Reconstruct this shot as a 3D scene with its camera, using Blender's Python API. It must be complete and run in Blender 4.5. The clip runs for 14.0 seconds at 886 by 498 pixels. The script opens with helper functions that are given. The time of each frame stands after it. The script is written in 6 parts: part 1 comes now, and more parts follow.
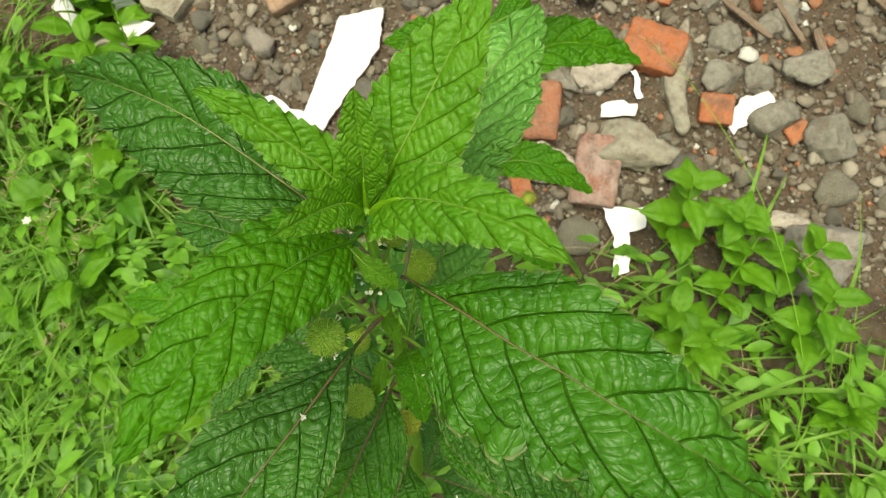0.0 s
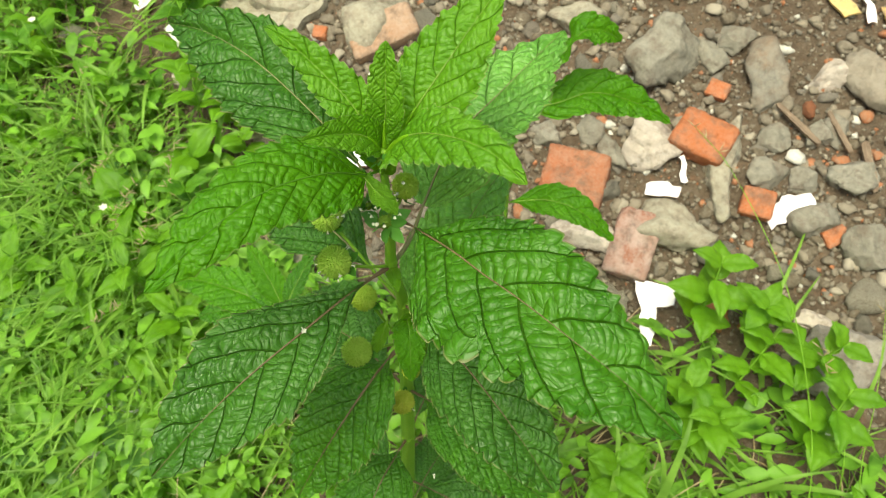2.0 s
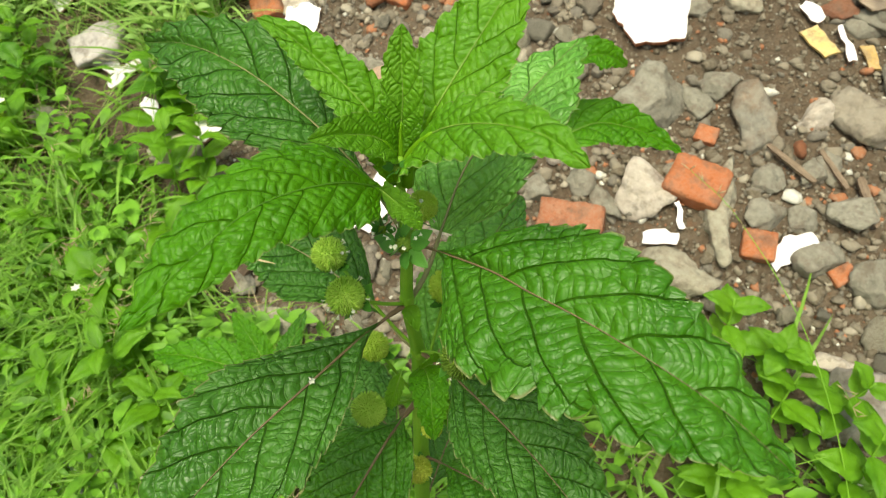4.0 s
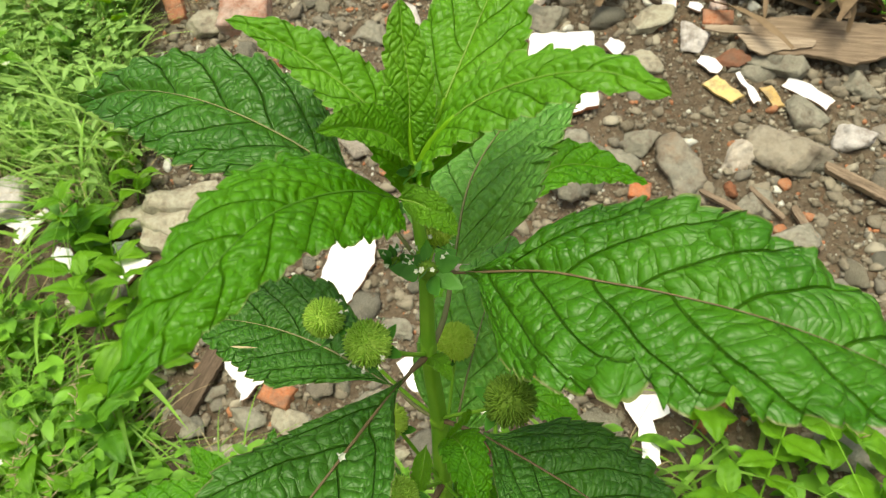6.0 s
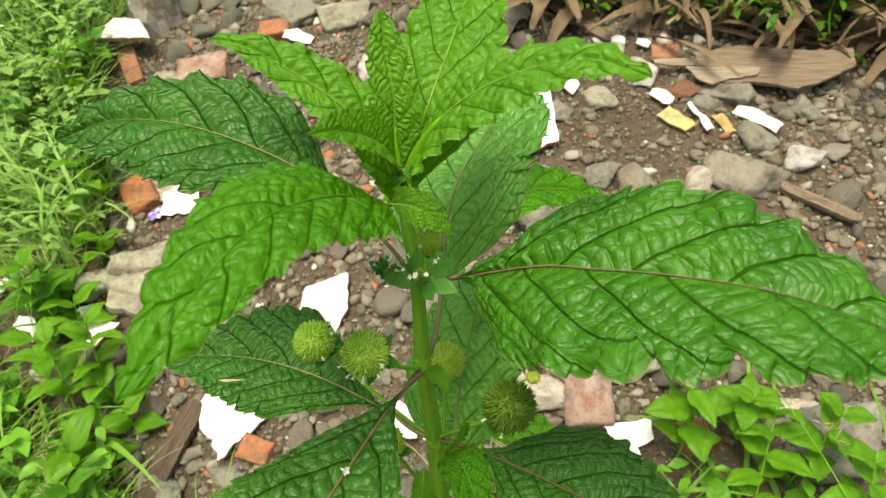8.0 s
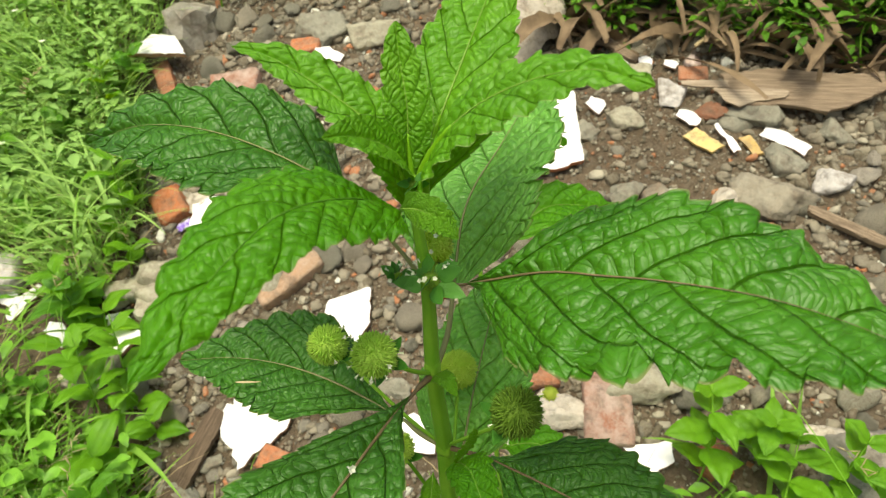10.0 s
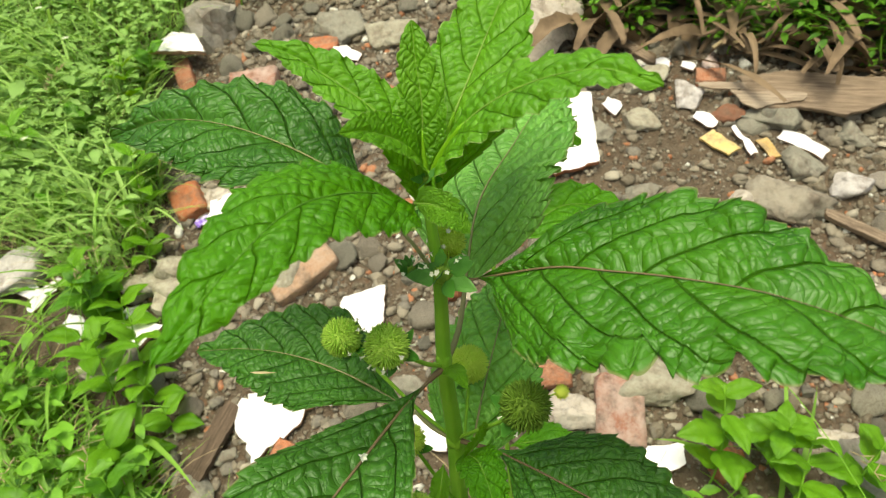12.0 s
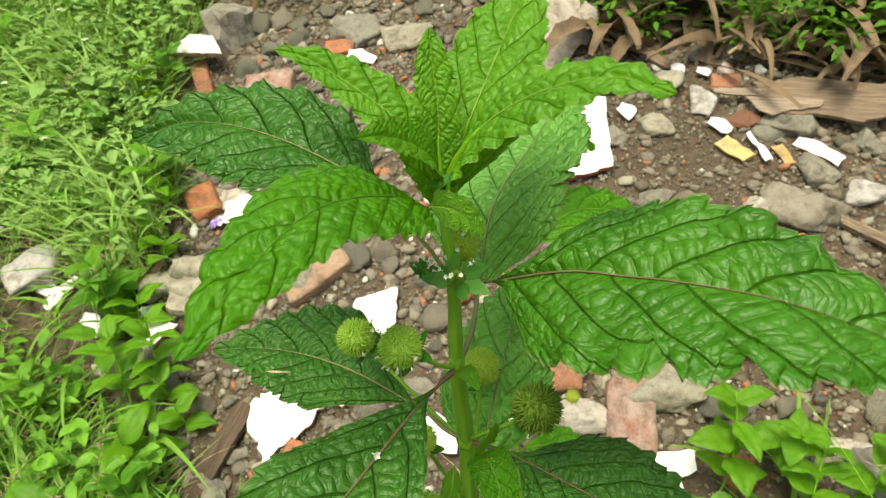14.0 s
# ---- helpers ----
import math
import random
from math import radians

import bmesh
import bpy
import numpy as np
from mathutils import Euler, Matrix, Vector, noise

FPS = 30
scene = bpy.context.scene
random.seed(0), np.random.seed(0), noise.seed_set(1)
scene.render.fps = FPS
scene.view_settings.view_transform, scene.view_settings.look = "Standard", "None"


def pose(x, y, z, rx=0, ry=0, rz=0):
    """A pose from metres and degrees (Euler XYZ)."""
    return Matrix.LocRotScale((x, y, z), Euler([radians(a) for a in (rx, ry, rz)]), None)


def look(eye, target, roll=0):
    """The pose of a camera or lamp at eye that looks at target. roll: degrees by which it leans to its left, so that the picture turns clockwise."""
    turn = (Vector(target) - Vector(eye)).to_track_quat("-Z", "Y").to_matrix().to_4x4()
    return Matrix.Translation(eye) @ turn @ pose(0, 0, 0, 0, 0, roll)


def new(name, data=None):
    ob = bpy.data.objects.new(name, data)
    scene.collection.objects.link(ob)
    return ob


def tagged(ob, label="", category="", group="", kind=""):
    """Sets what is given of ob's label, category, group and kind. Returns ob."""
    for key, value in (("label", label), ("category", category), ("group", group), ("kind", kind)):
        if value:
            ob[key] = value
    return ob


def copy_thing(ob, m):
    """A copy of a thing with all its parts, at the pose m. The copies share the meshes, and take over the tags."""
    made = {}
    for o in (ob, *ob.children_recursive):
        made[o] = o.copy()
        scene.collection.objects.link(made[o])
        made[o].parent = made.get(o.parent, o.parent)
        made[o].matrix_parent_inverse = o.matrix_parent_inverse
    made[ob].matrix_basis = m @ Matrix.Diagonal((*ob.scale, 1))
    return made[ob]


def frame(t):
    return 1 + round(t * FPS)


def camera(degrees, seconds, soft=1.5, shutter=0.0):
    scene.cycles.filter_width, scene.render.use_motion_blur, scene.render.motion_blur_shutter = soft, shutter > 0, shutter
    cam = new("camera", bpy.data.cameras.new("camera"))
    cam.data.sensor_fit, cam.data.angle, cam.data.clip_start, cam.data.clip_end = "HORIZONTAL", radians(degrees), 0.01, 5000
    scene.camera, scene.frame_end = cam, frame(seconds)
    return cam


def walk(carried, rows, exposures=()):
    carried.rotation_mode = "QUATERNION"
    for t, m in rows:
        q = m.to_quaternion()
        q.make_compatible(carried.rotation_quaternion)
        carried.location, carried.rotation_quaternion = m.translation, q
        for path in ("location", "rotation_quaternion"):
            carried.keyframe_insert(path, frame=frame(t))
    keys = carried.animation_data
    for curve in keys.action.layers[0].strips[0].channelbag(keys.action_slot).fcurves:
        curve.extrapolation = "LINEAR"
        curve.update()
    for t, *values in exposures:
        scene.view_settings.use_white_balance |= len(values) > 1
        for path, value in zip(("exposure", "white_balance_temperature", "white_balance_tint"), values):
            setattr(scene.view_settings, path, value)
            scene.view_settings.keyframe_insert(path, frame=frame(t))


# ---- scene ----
cam = camera(63.1, 14.0, soft=1.0)
cam.data.dof.use_dof, cam.data.dof.focus_distance, cam.data.dof.aperture_fstop = True, 0.37, 23.0
PATH = [
    (0, (0.029, -0.118, 1.369), (0.029, 0.79, -0.413), 0.0),
    (0.5, (0.053, -0.164, 1.372), (-0.12, 0.844, -0.347), 3.0),
    (1, (0.069, -0.183, 1.377), (-0.123, 0.853, -0.323), 2.2),
    (1.5, (0.072, -0.197, 1.379), (-0.11, 0.864, -0.306), 1.6),
    (2, (0.065, -0.204, 1.387), (-0.097, 0.887, -0.282), 2.0),
    (2.5, (0.059, -0.204, 1.386), (-0.088, 0.892, -0.281), 1.2),
    (5, (0.02, -0.187, 1.276), (-0.052, 1.237, -0.126), -0.3),
    (5.5, (0.007, -0.185, 1.265), (0.016, 1.292, -0.083), -1.4),
    (6, (-0.004, -0.191, 1.258), (0.063, 1.31, -0.061), -2.7),
    (6.5, (-0.009, -0.191, 1.255), (0.115, 1.331, -0.036), -2.9),
    (7, (-0.019, -0.193, 1.25), (0.124, 1.348, -0.017), -2.6),
    (7.5, (-0.021, -0.199, 1.246), (0.142, 1.357, -0.001), -3.1),
    (8, (-0.016, -0.203, 1.246), (0.159, 1.376, 0.031), -4.0),
    (8.5, (-0.019, -0.208, 1.249), (0.148, 1.397, 0.068), -3.7),
    (11, (-0.006, -0.217, 1.243), (0.08, 1.405, 0.076), -4.7),
    (11.5, (-0.007, -0.221, 1.244), (0.078, 1.399, 0.074), -4.4),
    (12, (-0.01, -0.219, 1.247), (0.058, 1.405, 0.081), -4.3),
    (12.5, (-0.012, -0.219, 1.246), (0.045, 1.403, 0.077), -4.1),
    (13, (-0.011, -0.22, 1.247), (0.035, 1.4, 0.075), -4.3),
    (13.5, (-0.011, -0.22, 1.248), (0.039, 1.406, 0.085), -4.1),
    (14, (-0.011, -0.223, 1.25), (0.024, 1.408, 0.093), -4.3),
]
walk(cam, [(t, look(eye, target, roll)) for t, eye, target, roll in PATH], [(0, 0.33, 7200, 2), (0.5, 0.62, 7200, 2), (2.5, 0.62, 7200, 2), (5, 0.48, 7200, 2), (6.5, 0.55, 7200, 2), (14, 0.55, 7200, 2)])

# ---- world and light ----
world = bpy.data.worlds.new("overcast_sky")
scene.world = world
world.use_nodes = True
wn = world.node_tree
sky = wn.nodes.new("ShaderNodeTexSky")
sky.sky_type, sky.sun_disc = "NISHITA", False
sky.sun_elevation, sky.sun_rotation = radians(71), radians(-152)
sky.air_density, sky.dust_density, sky.ozone_density = 1.0, 6.0, 0.6
wn.links.new(sky.outputs["Color"], wn.nodes["Background"].inputs["Color"])
wn.nodes["Background"].inputs["Strength"].default_value = 0.106
sun_data = bpy.data.lights.new("sun", "SUN")
sun_data.energy, sun_data.angle, sun_data.color = 2.3, radians(28), (1.0, 0.96, 0.9)
sun = new("sun", sun_data)
sun.matrix_world = look((-0.9, -1.5, 5.4), (0, 0.2, 0))

# ---- materials ----
class Nodes:
    """A new node material, with short calls to add and join its nodes."""

    def __init__(self, name):
        self.mat = bpy.data.materials.new(name)
        self.mat.use_nodes = True
        self.tree = self.mat.node_tree
        self.bsdf = self.tree.nodes["Principled BSDF"]
        self.out = self.tree.nodes["Material Output"]

    def add(self, kind, **inputs):
        node = self.tree.nodes.new(kind)
        for key, value in inputs.items():
            self.put(node.inputs[key.replace("_", " ")], value)
        return node

    def put(self, socket, value):
        if isinstance(value, bpy.types.NodeSocket):
            self.tree.links.new(value, socket)
        else:
            socket.default_value = value

    def set(self, **inputs):
        for key, value in inputs.items():
            self.put(self.bsdf.inputs[key.replace("_", " ")], value)

    def noise(self, vector, scale, detail=4.0, rough=0.6):
        node = self.add("ShaderNodeTexNoise", Scale=scale, Detail=detail, Roughness=rough)
        if vector is not None:
            self.put(node.inputs["Vector"], vector)
        return node.outputs["Fac"]

    def mix(self, fac, a, b, blend="MIX"):
        node = self.tree.nodes.new("ShaderNodeMix")
        node.data_type, node.blend_type = "RGBA", blend
        self.put(node.inputs[0], fac)
        self.put(node.inputs[6], a)
        self.put(node.inputs[7], b)
        return node.outputs[2]

    def ramp(self, value, low, high, to_low=0.0, to_high=1.0):
        node = self.add("ShaderNodeMapRange")
        node.clamp = True
        for n, v in enumerate((value, low, high, to_low, to_high)):
            self.put(node.inputs[n], v)
        return node.outputs[0]

    def math(self, op, a, b=0.0):
        node = self.tree.nodes.new("ShaderNodeMath")
        node.operation = op
        self.put(node.inputs[0], a)
        self.put(node.inputs[1], b)
        return node.outputs[0]

    def bump(self, height, strength, distance, normal=None):
        node = self.add("ShaderNodeBump", Height=height, Strength=strength, Distance=distance)
        if normal is not None:
            self.put(node.inputs["Normal"], normal)
        return node.outputs["Normal"]

    def coords(self, which="Object"):
        return self.tree.nodes.new("ShaderNodeTexCoord").outputs[which]

    def random(self):
        return self.tree.nodes.new("ShaderNodeObjectInfo").outputs["Random"]

    def island(self):
        return self.tree.nodes.new("ShaderNodeNewGeometry").outputs["Random Per Island"]

    def translucent(self, colour, share):
        """Lets a share of the light through a leaf."""
        thin = self.add("ShaderNodeBsdfTranslucent", Color=colour)
        mixed = self.add("ShaderNodeMixShader")
        self.put(mixed.inputs[0], share)
        self.put(mixed.inputs[1], self.bsdf.outputs[0])
        self.put(mixed.inputs[2], thin.outputs[0])
        self.put(self.out.inputs[0], mixed.outputs[0])


def rgb(r, g, b):
    return (r, g, b, 1.0)


def leaf_material(name, dark, light, vein, through_colour, gloss=0.34, share=0.2, vary=0.15, relief=1.0, rim=None, sheen=0.34):
    """A crinkled leaf: side veins and rungs between them from the leaf's own vein coordinates, fine net and grain."""
    n = Nodes(name)
    uv = n.tree.nodes.new("ShaderNodeUVMap")
    uv.uv_map = "veins"
    split = n.add("ShaderNodeSeparateXYZ", Vector=uv.outputs[0])
    side = n.math("PINGPONG", split.outputs[0], 0.5)
    rung = n.math("PINGPONG", split.outputs[1], 0.5)
    side_vein = n.ramp(side, 0.004, 0.014, 1.0, 0.0)
    rung_vein = n.ramp(rung, 0.01, 0.07, 1.0, 0.0)
    cells = n.add("ShaderNodeCombineXYZ", X=n.math("MULTIPLY", split.outputs[0], 5.0), Y=n.math("MULTIPLY", split.outputs[1], 1.6))
    fine = n.add("ShaderNodeTexVoronoi", Vector=cells.outputs[0], Scale=1.05, Randomness=0.9)
    fine.voronoi_dimensions, fine.feature = "2D", "DISTANCE_TO_EDGE"
    fine_net = n.ramp(fine.outputs["Distance"], 0.0, 0.30)
    patches = n.add("ShaderNodeCombineXYZ", X=n.math("MULTIPLY", split.outputs[0], 1.7), Y=n.math("MULTIPLY", split.outputs[1], 0.8))
    net = n.add("ShaderNodeTexVoronoi", Vector=patches.outputs[0], Scale=1.0, Randomness=0.8)
    net.voronoi_dimensions, net.feature = "2D", "DISTANCE_TO_EDGE"
    net_vein = n.ramp(net.outputs["Distance"], 0.012, 0.05, 1.0, 0.0)
    net_dome = n.ramp(net.outputs["Distance"], 0.0, 0.36)
    cell_vein = n.ramp(fine.outputs["Distance"], 0.015, 0.06, 1.0, 0.0)
    obj = n.coords()
    blotch = n.noise(obj, 30.0, 3.0)
    grain = n.noise(obj, 1500.0, 2.0)
    base = n.mix(n.ramp(blotch, 0.35, 0.7), dark, light)
    base = n.mix(n.ramp(n.random(), 0.0, 1.0, 0.0, vary), base, light)
    base = n.mix(n.ramp(fine_net, 0.0, 1.0, 0.0, 0.18), base, light)
    base = n.mix(n.math("MULTIPLY", cell_vein, 0.10), base, vein)
    base = n.mix(n.math("MULTIPLY", net_vein, 0.16), base, vein)
    base = n.mix(n.math("MULTIPLY", rung_vein, 0.12), base, vein)
    base = n.mix(n.math("MULTIPLY", side_vein, 0.34), base, vein)
    if rim:
        place = n.tree.nodes.new("ShaderNodeUVMap")
        place.uv_map = "edge"
        out = n.add("ShaderNodeSeparateXYZ", Vector=place.outputs[0]).outputs[0]
        base = n.mix(n.ramp(out, 0.972, 0.992, 0.0, 0.75), base, rim)
    n.set(Base_Color=base, Roughness=n.ramp(blotch, 0.3, 0.7, gloss - 0.05, gloss + 0.06), Specular_IOR_Level=sheen)
    height = n.math("ADD", n.math("MULTIPLY", n.math("POWER", fine_net, 0.7), 0.10), n.math("MULTIPLY", n.math("POWER", n.math("MULTIPLY", rung, 2.0), 0.45), 0.27))
    height = n.math("ADD", height, n.math("MULTIPLY", n.math("POWER", net_dome, 0.7), 0.46))
    height = n.math("ADD", height, n.math("MULTIPLY", n.ramp(side, 0.0, 0.035), 0.65))
    height = n.math("ADD", height, n.math("MULTIPLY", grain, 0.07))
    n.set(Normal=n.bump(height, 1.0, 0.0016 * relief))
    n.translucent(through_colour, share)
    return n.mat


RIM_NEW = rgb(0.34, 0.40, 0.16)
RIM = rgb(0.20, 0.20, 0.075)
LEAF_OLD = leaf_material("leaf_mature", rgb(0.0300, 0.1240, 0.0074), rgb(0.0520, 0.1840, 0.0118), rgb(0.044, 0.085, 0.0110), rgb(0.175, 0.453, 0.0070), 0.40, 0.15, relief=1.35, rim=RIM, sheen=0.5)
LEAF_MID = leaf_material("leaf_middle", rgb(0.0312, 0.1480, 0.0034), rgb(0.0560, 0.2120, 0.0058), rgb(0.050, 0.090, 0.0070), rgb(0.186, 0.494, 0.0056), 0.41, 0.15, relief=1.25, rim=RIM, sheen=0.48)
# green lightened for two shaded leaves: sky sheen painted into the base colour
LEAF_LIFTED = leaf_material("leaf_shade_lifted", rgb(0.112, 0.350, 0.042), rgb(0.188, 0.486, 0.074), rgb(0.300, 0.480, 0.130), rgb(0.26, 0.58, 0.045), 0.33, 0.26, relief=1.3, rim=RIM, sheen=0.55)
LEAF_SIDE = leaf_material("leaf_side", rgb(0.0524, 0.2166, 0.0051), rgb(0.0889, 0.2987, 0.0074), rgb(0.057, 0.150, 0.0080), rgb(0.216, 0.536, 0.0060), 0.38, 0.34, rim=RIM)
LEAF_NEW = leaf_material("leaf_young", rgb(0.0900, 0.2950, 0.0105), rgb(0.1400, 0.3780, 0.0170), rgb(0.100, 0.240, 0.018), rgb(0.240, 0.50, 0.0110), 0.42, 0.36, 0.1, 0.66, rim=RIM_NEW, sheen=0.42)
LEAF_BUD = leaf_material("leaf_unfolding", rgb(0.0980, 0.2980, 0.0105), rgb(0.1450, 0.3700, 0.0165), rgb(0.105, 0.250, 0.018), rgb(0.255, 0.52, 0.0150), 0.42, 0.38, 0.1, 0.6, rim=RIM_NEW, sheen=0.42)


def plain_plant(name, a, b, rough=0.5, scale=60.0, share=0.0, glow=None, by_island=False, few=0.36):
    n = Nodes(name)
    obj = n.coords()
    spread = n.noise(obj, scale, 3.0)
    colour = n.mix(n.ramp(spread, 0.3, 0.7), a, b)
    lot = n.island() if by_island else n.random()
    colour = n.mix(n.ramp(lot, few if by_island else 0.0, 1.0, 0.0, 0.95), colour, b)
    n.set(Base_Color=colour, Roughness=rough, Specular_IOR_Level=0.24)
    n.set(Normal=n.bump(n.noise(obj, scale * 9, 2.0), 0.25, 0.0006))
    if share:
        n.translucent(glow or b, share)
    return n.mat


STEM = plain_plant("green_stem", rgb(0.140, 0.350, 0.0220), rgb(0.210, 0.430, 0.0380), 0.42, 40)
SHOOT = plain_plant("pale_shoot", rgb(0.130, 0.340, 0.010), rgb(0.190, 0.430, 0.018), 0.45, 60, 0.2, rgb(0.26, 0.52, 0.01))
RIB = plain_plant("brown_midrib", rgb(0.120, 0.088, 0.044), rgb(0.185, 0.135, 0.072), 0.5, 80)
RIB_LIGHT = plain_plant("pale_midrib", rgb(0.17, 0.20, 0.07), rgb(0.25, 0.25, 0.11), 0.5, 80)
RIB_GREEN = plain_plant("leaf_green_midrib", rgb(0.06, 0.19, 0.015), rgb(0.09, 0.23, 0.02), 0.5, 80)
RIB_NEW = plain_plant("green_midrib", rgb(0.16, 0.30, 0.04), rgb(0.22, 0.36, 0.06), 0.5, 80)
BURR = plain_plant("green_burr", rgb(0.36, 0.66, 0.065), rgb(0.58, 0.82, 0.15), 0.6, 200, 0.4, by_island=True)
BURR_DARK = plain_plant("dark_burr", rgb(0.110, 0.230, 0.0220), rgb(0.230, 0.390, 0.0450), 0.6, 200, 0.4, by_island=True)
BURR_PALE = plain_plant("pale_burr", rgb(0.54, 0.82, 0.09), rgb(0.74, 0.90, 0.20), 0.6, 200, 0.55, by_island=True)
BURR_YELLOW = plain_plant("yellow_burr", rgb(0.50, 0.68, 0.06), rgb(0.74, 0.82, 0.14), 0.6, 200, 0.35, by_island=True)
PETAL = plain_plant("white_petal", rgb(0.58, 0.62, 0.42), rgb(0.72, 0.74, 0.58), 0.6, 300)
WEED = leaf_material("weed_leaf", rgb(0.068, 0.215, 0.0090), rgb(0.152, 0.370, 0.0170), rgb(0.100, 0.235, 0.0150), rgb(0.34, 0.58, 0.0150), 0.46, 0.32, 0.8, 0.35)
WEED_DARK = leaf_material("weed_leaf_dark", rgb(0.044, 0.162, 0.011), rgb(0.115, 0.306, 0.018), rgb(0.058, 0.168, 0.017), rgb(0.230, 0.504, 0.013), 0.46, 0.28, 0.8, 0.35)
WEED_BLUE = leaf_material("weed_leaf_dull", rgb(0.070, 0.210, 0.036), rgb(0.130, 0.310, 0.062), rgb(0.12, 0.25, 0.06), rgb(0.25, 0.50, 0.05), 0.42, 0.26, 0.6, 0.35)
COVER = plain_plant("ground_cover_leaf", rgb(0.024, 0.088, 0.0090), rgb(0.195, 0.445, 0.0400), 0.45, 30, 0.20, rgb(0.375, 0.739, 0.0187), True, 0.52)
# paler, bluer copy of COVER: the haze of distance is put into its colour
COVER_FAR = plain_plant("cover_leaf_hazed", rgb(0.190, 0.340, 0.085), rgb(0.285, 0.480, 0.125), 0.5, 30, 0.20, rgb(0.36, 0.62, 0.09), True)
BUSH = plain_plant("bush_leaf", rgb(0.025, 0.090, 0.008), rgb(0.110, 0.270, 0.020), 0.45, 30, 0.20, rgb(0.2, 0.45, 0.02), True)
# far copy of GRASS: yellowish blades, paled further to paint in haze
GRASS_FAR = plain_plant("grass_blade_hazed", rgb(0.170, 0.330, 0.060), rgb(0.385, 0.610, 0.160), 0.5, 20, 0.28, rgb(0.44, 0.68, 0.11), True)
GRASS = plain_plant("grass_blade", rgb(0.032, 0.100, 0.0120), rgb(0.235, 0.450, 0.0650), 0.45, 20, 0.25, rgb(0.420, 0.739, 0.0300), True, 0.46)
STRAW = plain_plant("dry_straw", rgb(0.33, 0.25, 0.12), rgb(0.50, 0.42, 0.24), 0.7, 60, 0.1, by_island=True)
DRY_LEAF = plain_plant("dry_brown_leaf", rgb(0.085, 0.058, 0.032), rgb(0.23, 0.165, 0.095), 0.75, 25)


def mineral(name, tone, spot, dust, fine=140.0, rough=0.9, deep=0.006, soiled=0.6):
    """Broken stone or brick: large stains, dust on it, grit and pits."""
    n = Nodes(name)
    obj = n.coords()
    lot = n.random()
    shift = n.add("ShaderNodeVectorMath", )
    shift.operation = "ADD"
    n.put(shift.inputs[0], obj)
    n.put(shift.inputs[1], lot)
    where = shift.outputs[0]
    large = n.noise(where, 16.0, 4.0)
    small = n.noise(where, fine, 6.0, 0.7)
    base = n.mix(n.ramp(large, 0.38, 0.66), tone, spot)
    base = n.mix(n.ramp(small, 0.42, 0.75, 0.0, 0.8), base, dust)
    base = n.mix(n.ramp(n.noise(where, 48.0, 5.0, 0.65), 0.46, 0.64, 0.0, 0.55), base, dust)
    base = n.mix(n.ramp(lot, 0.0, 1.0, 0.0, 0.45), base, tone)
    dirt = n.ramp(n.noise(where, 27.0, 6.0, 0.7), 0.5, 0.64, 0.0, soiled)
    base = n.mix(dirt, base, rgb(0.160, 0.122, 0.086))
    dark = n.ramp(n.noise(where, fine * 0.4, 5.0), 0.55, 0.75, 1.0, 0.62)
    base = n.mix(1.0, base, n.add("ShaderNodeCombineColor", Red=dark, Green=dark, Blue=dark).outputs[0], "MULTIPLY")
    n.set(Base_Color=base, Roughness=rough, Specular_IOR_Level=0.25)
    pits = n.noise(where, fine * 0.45, 5.0, 0.7)
    rough_height = n.math("ADD", n.math("MULTIPLY", large, 0.6), n.math("ADD", n.math("MULTIPLY", small, 0.5), n.math("MULTIPLY", pits, 0.8)))
    n.set(Normal=n.bump(rough_height, 0.9, deep))
    return n.mat


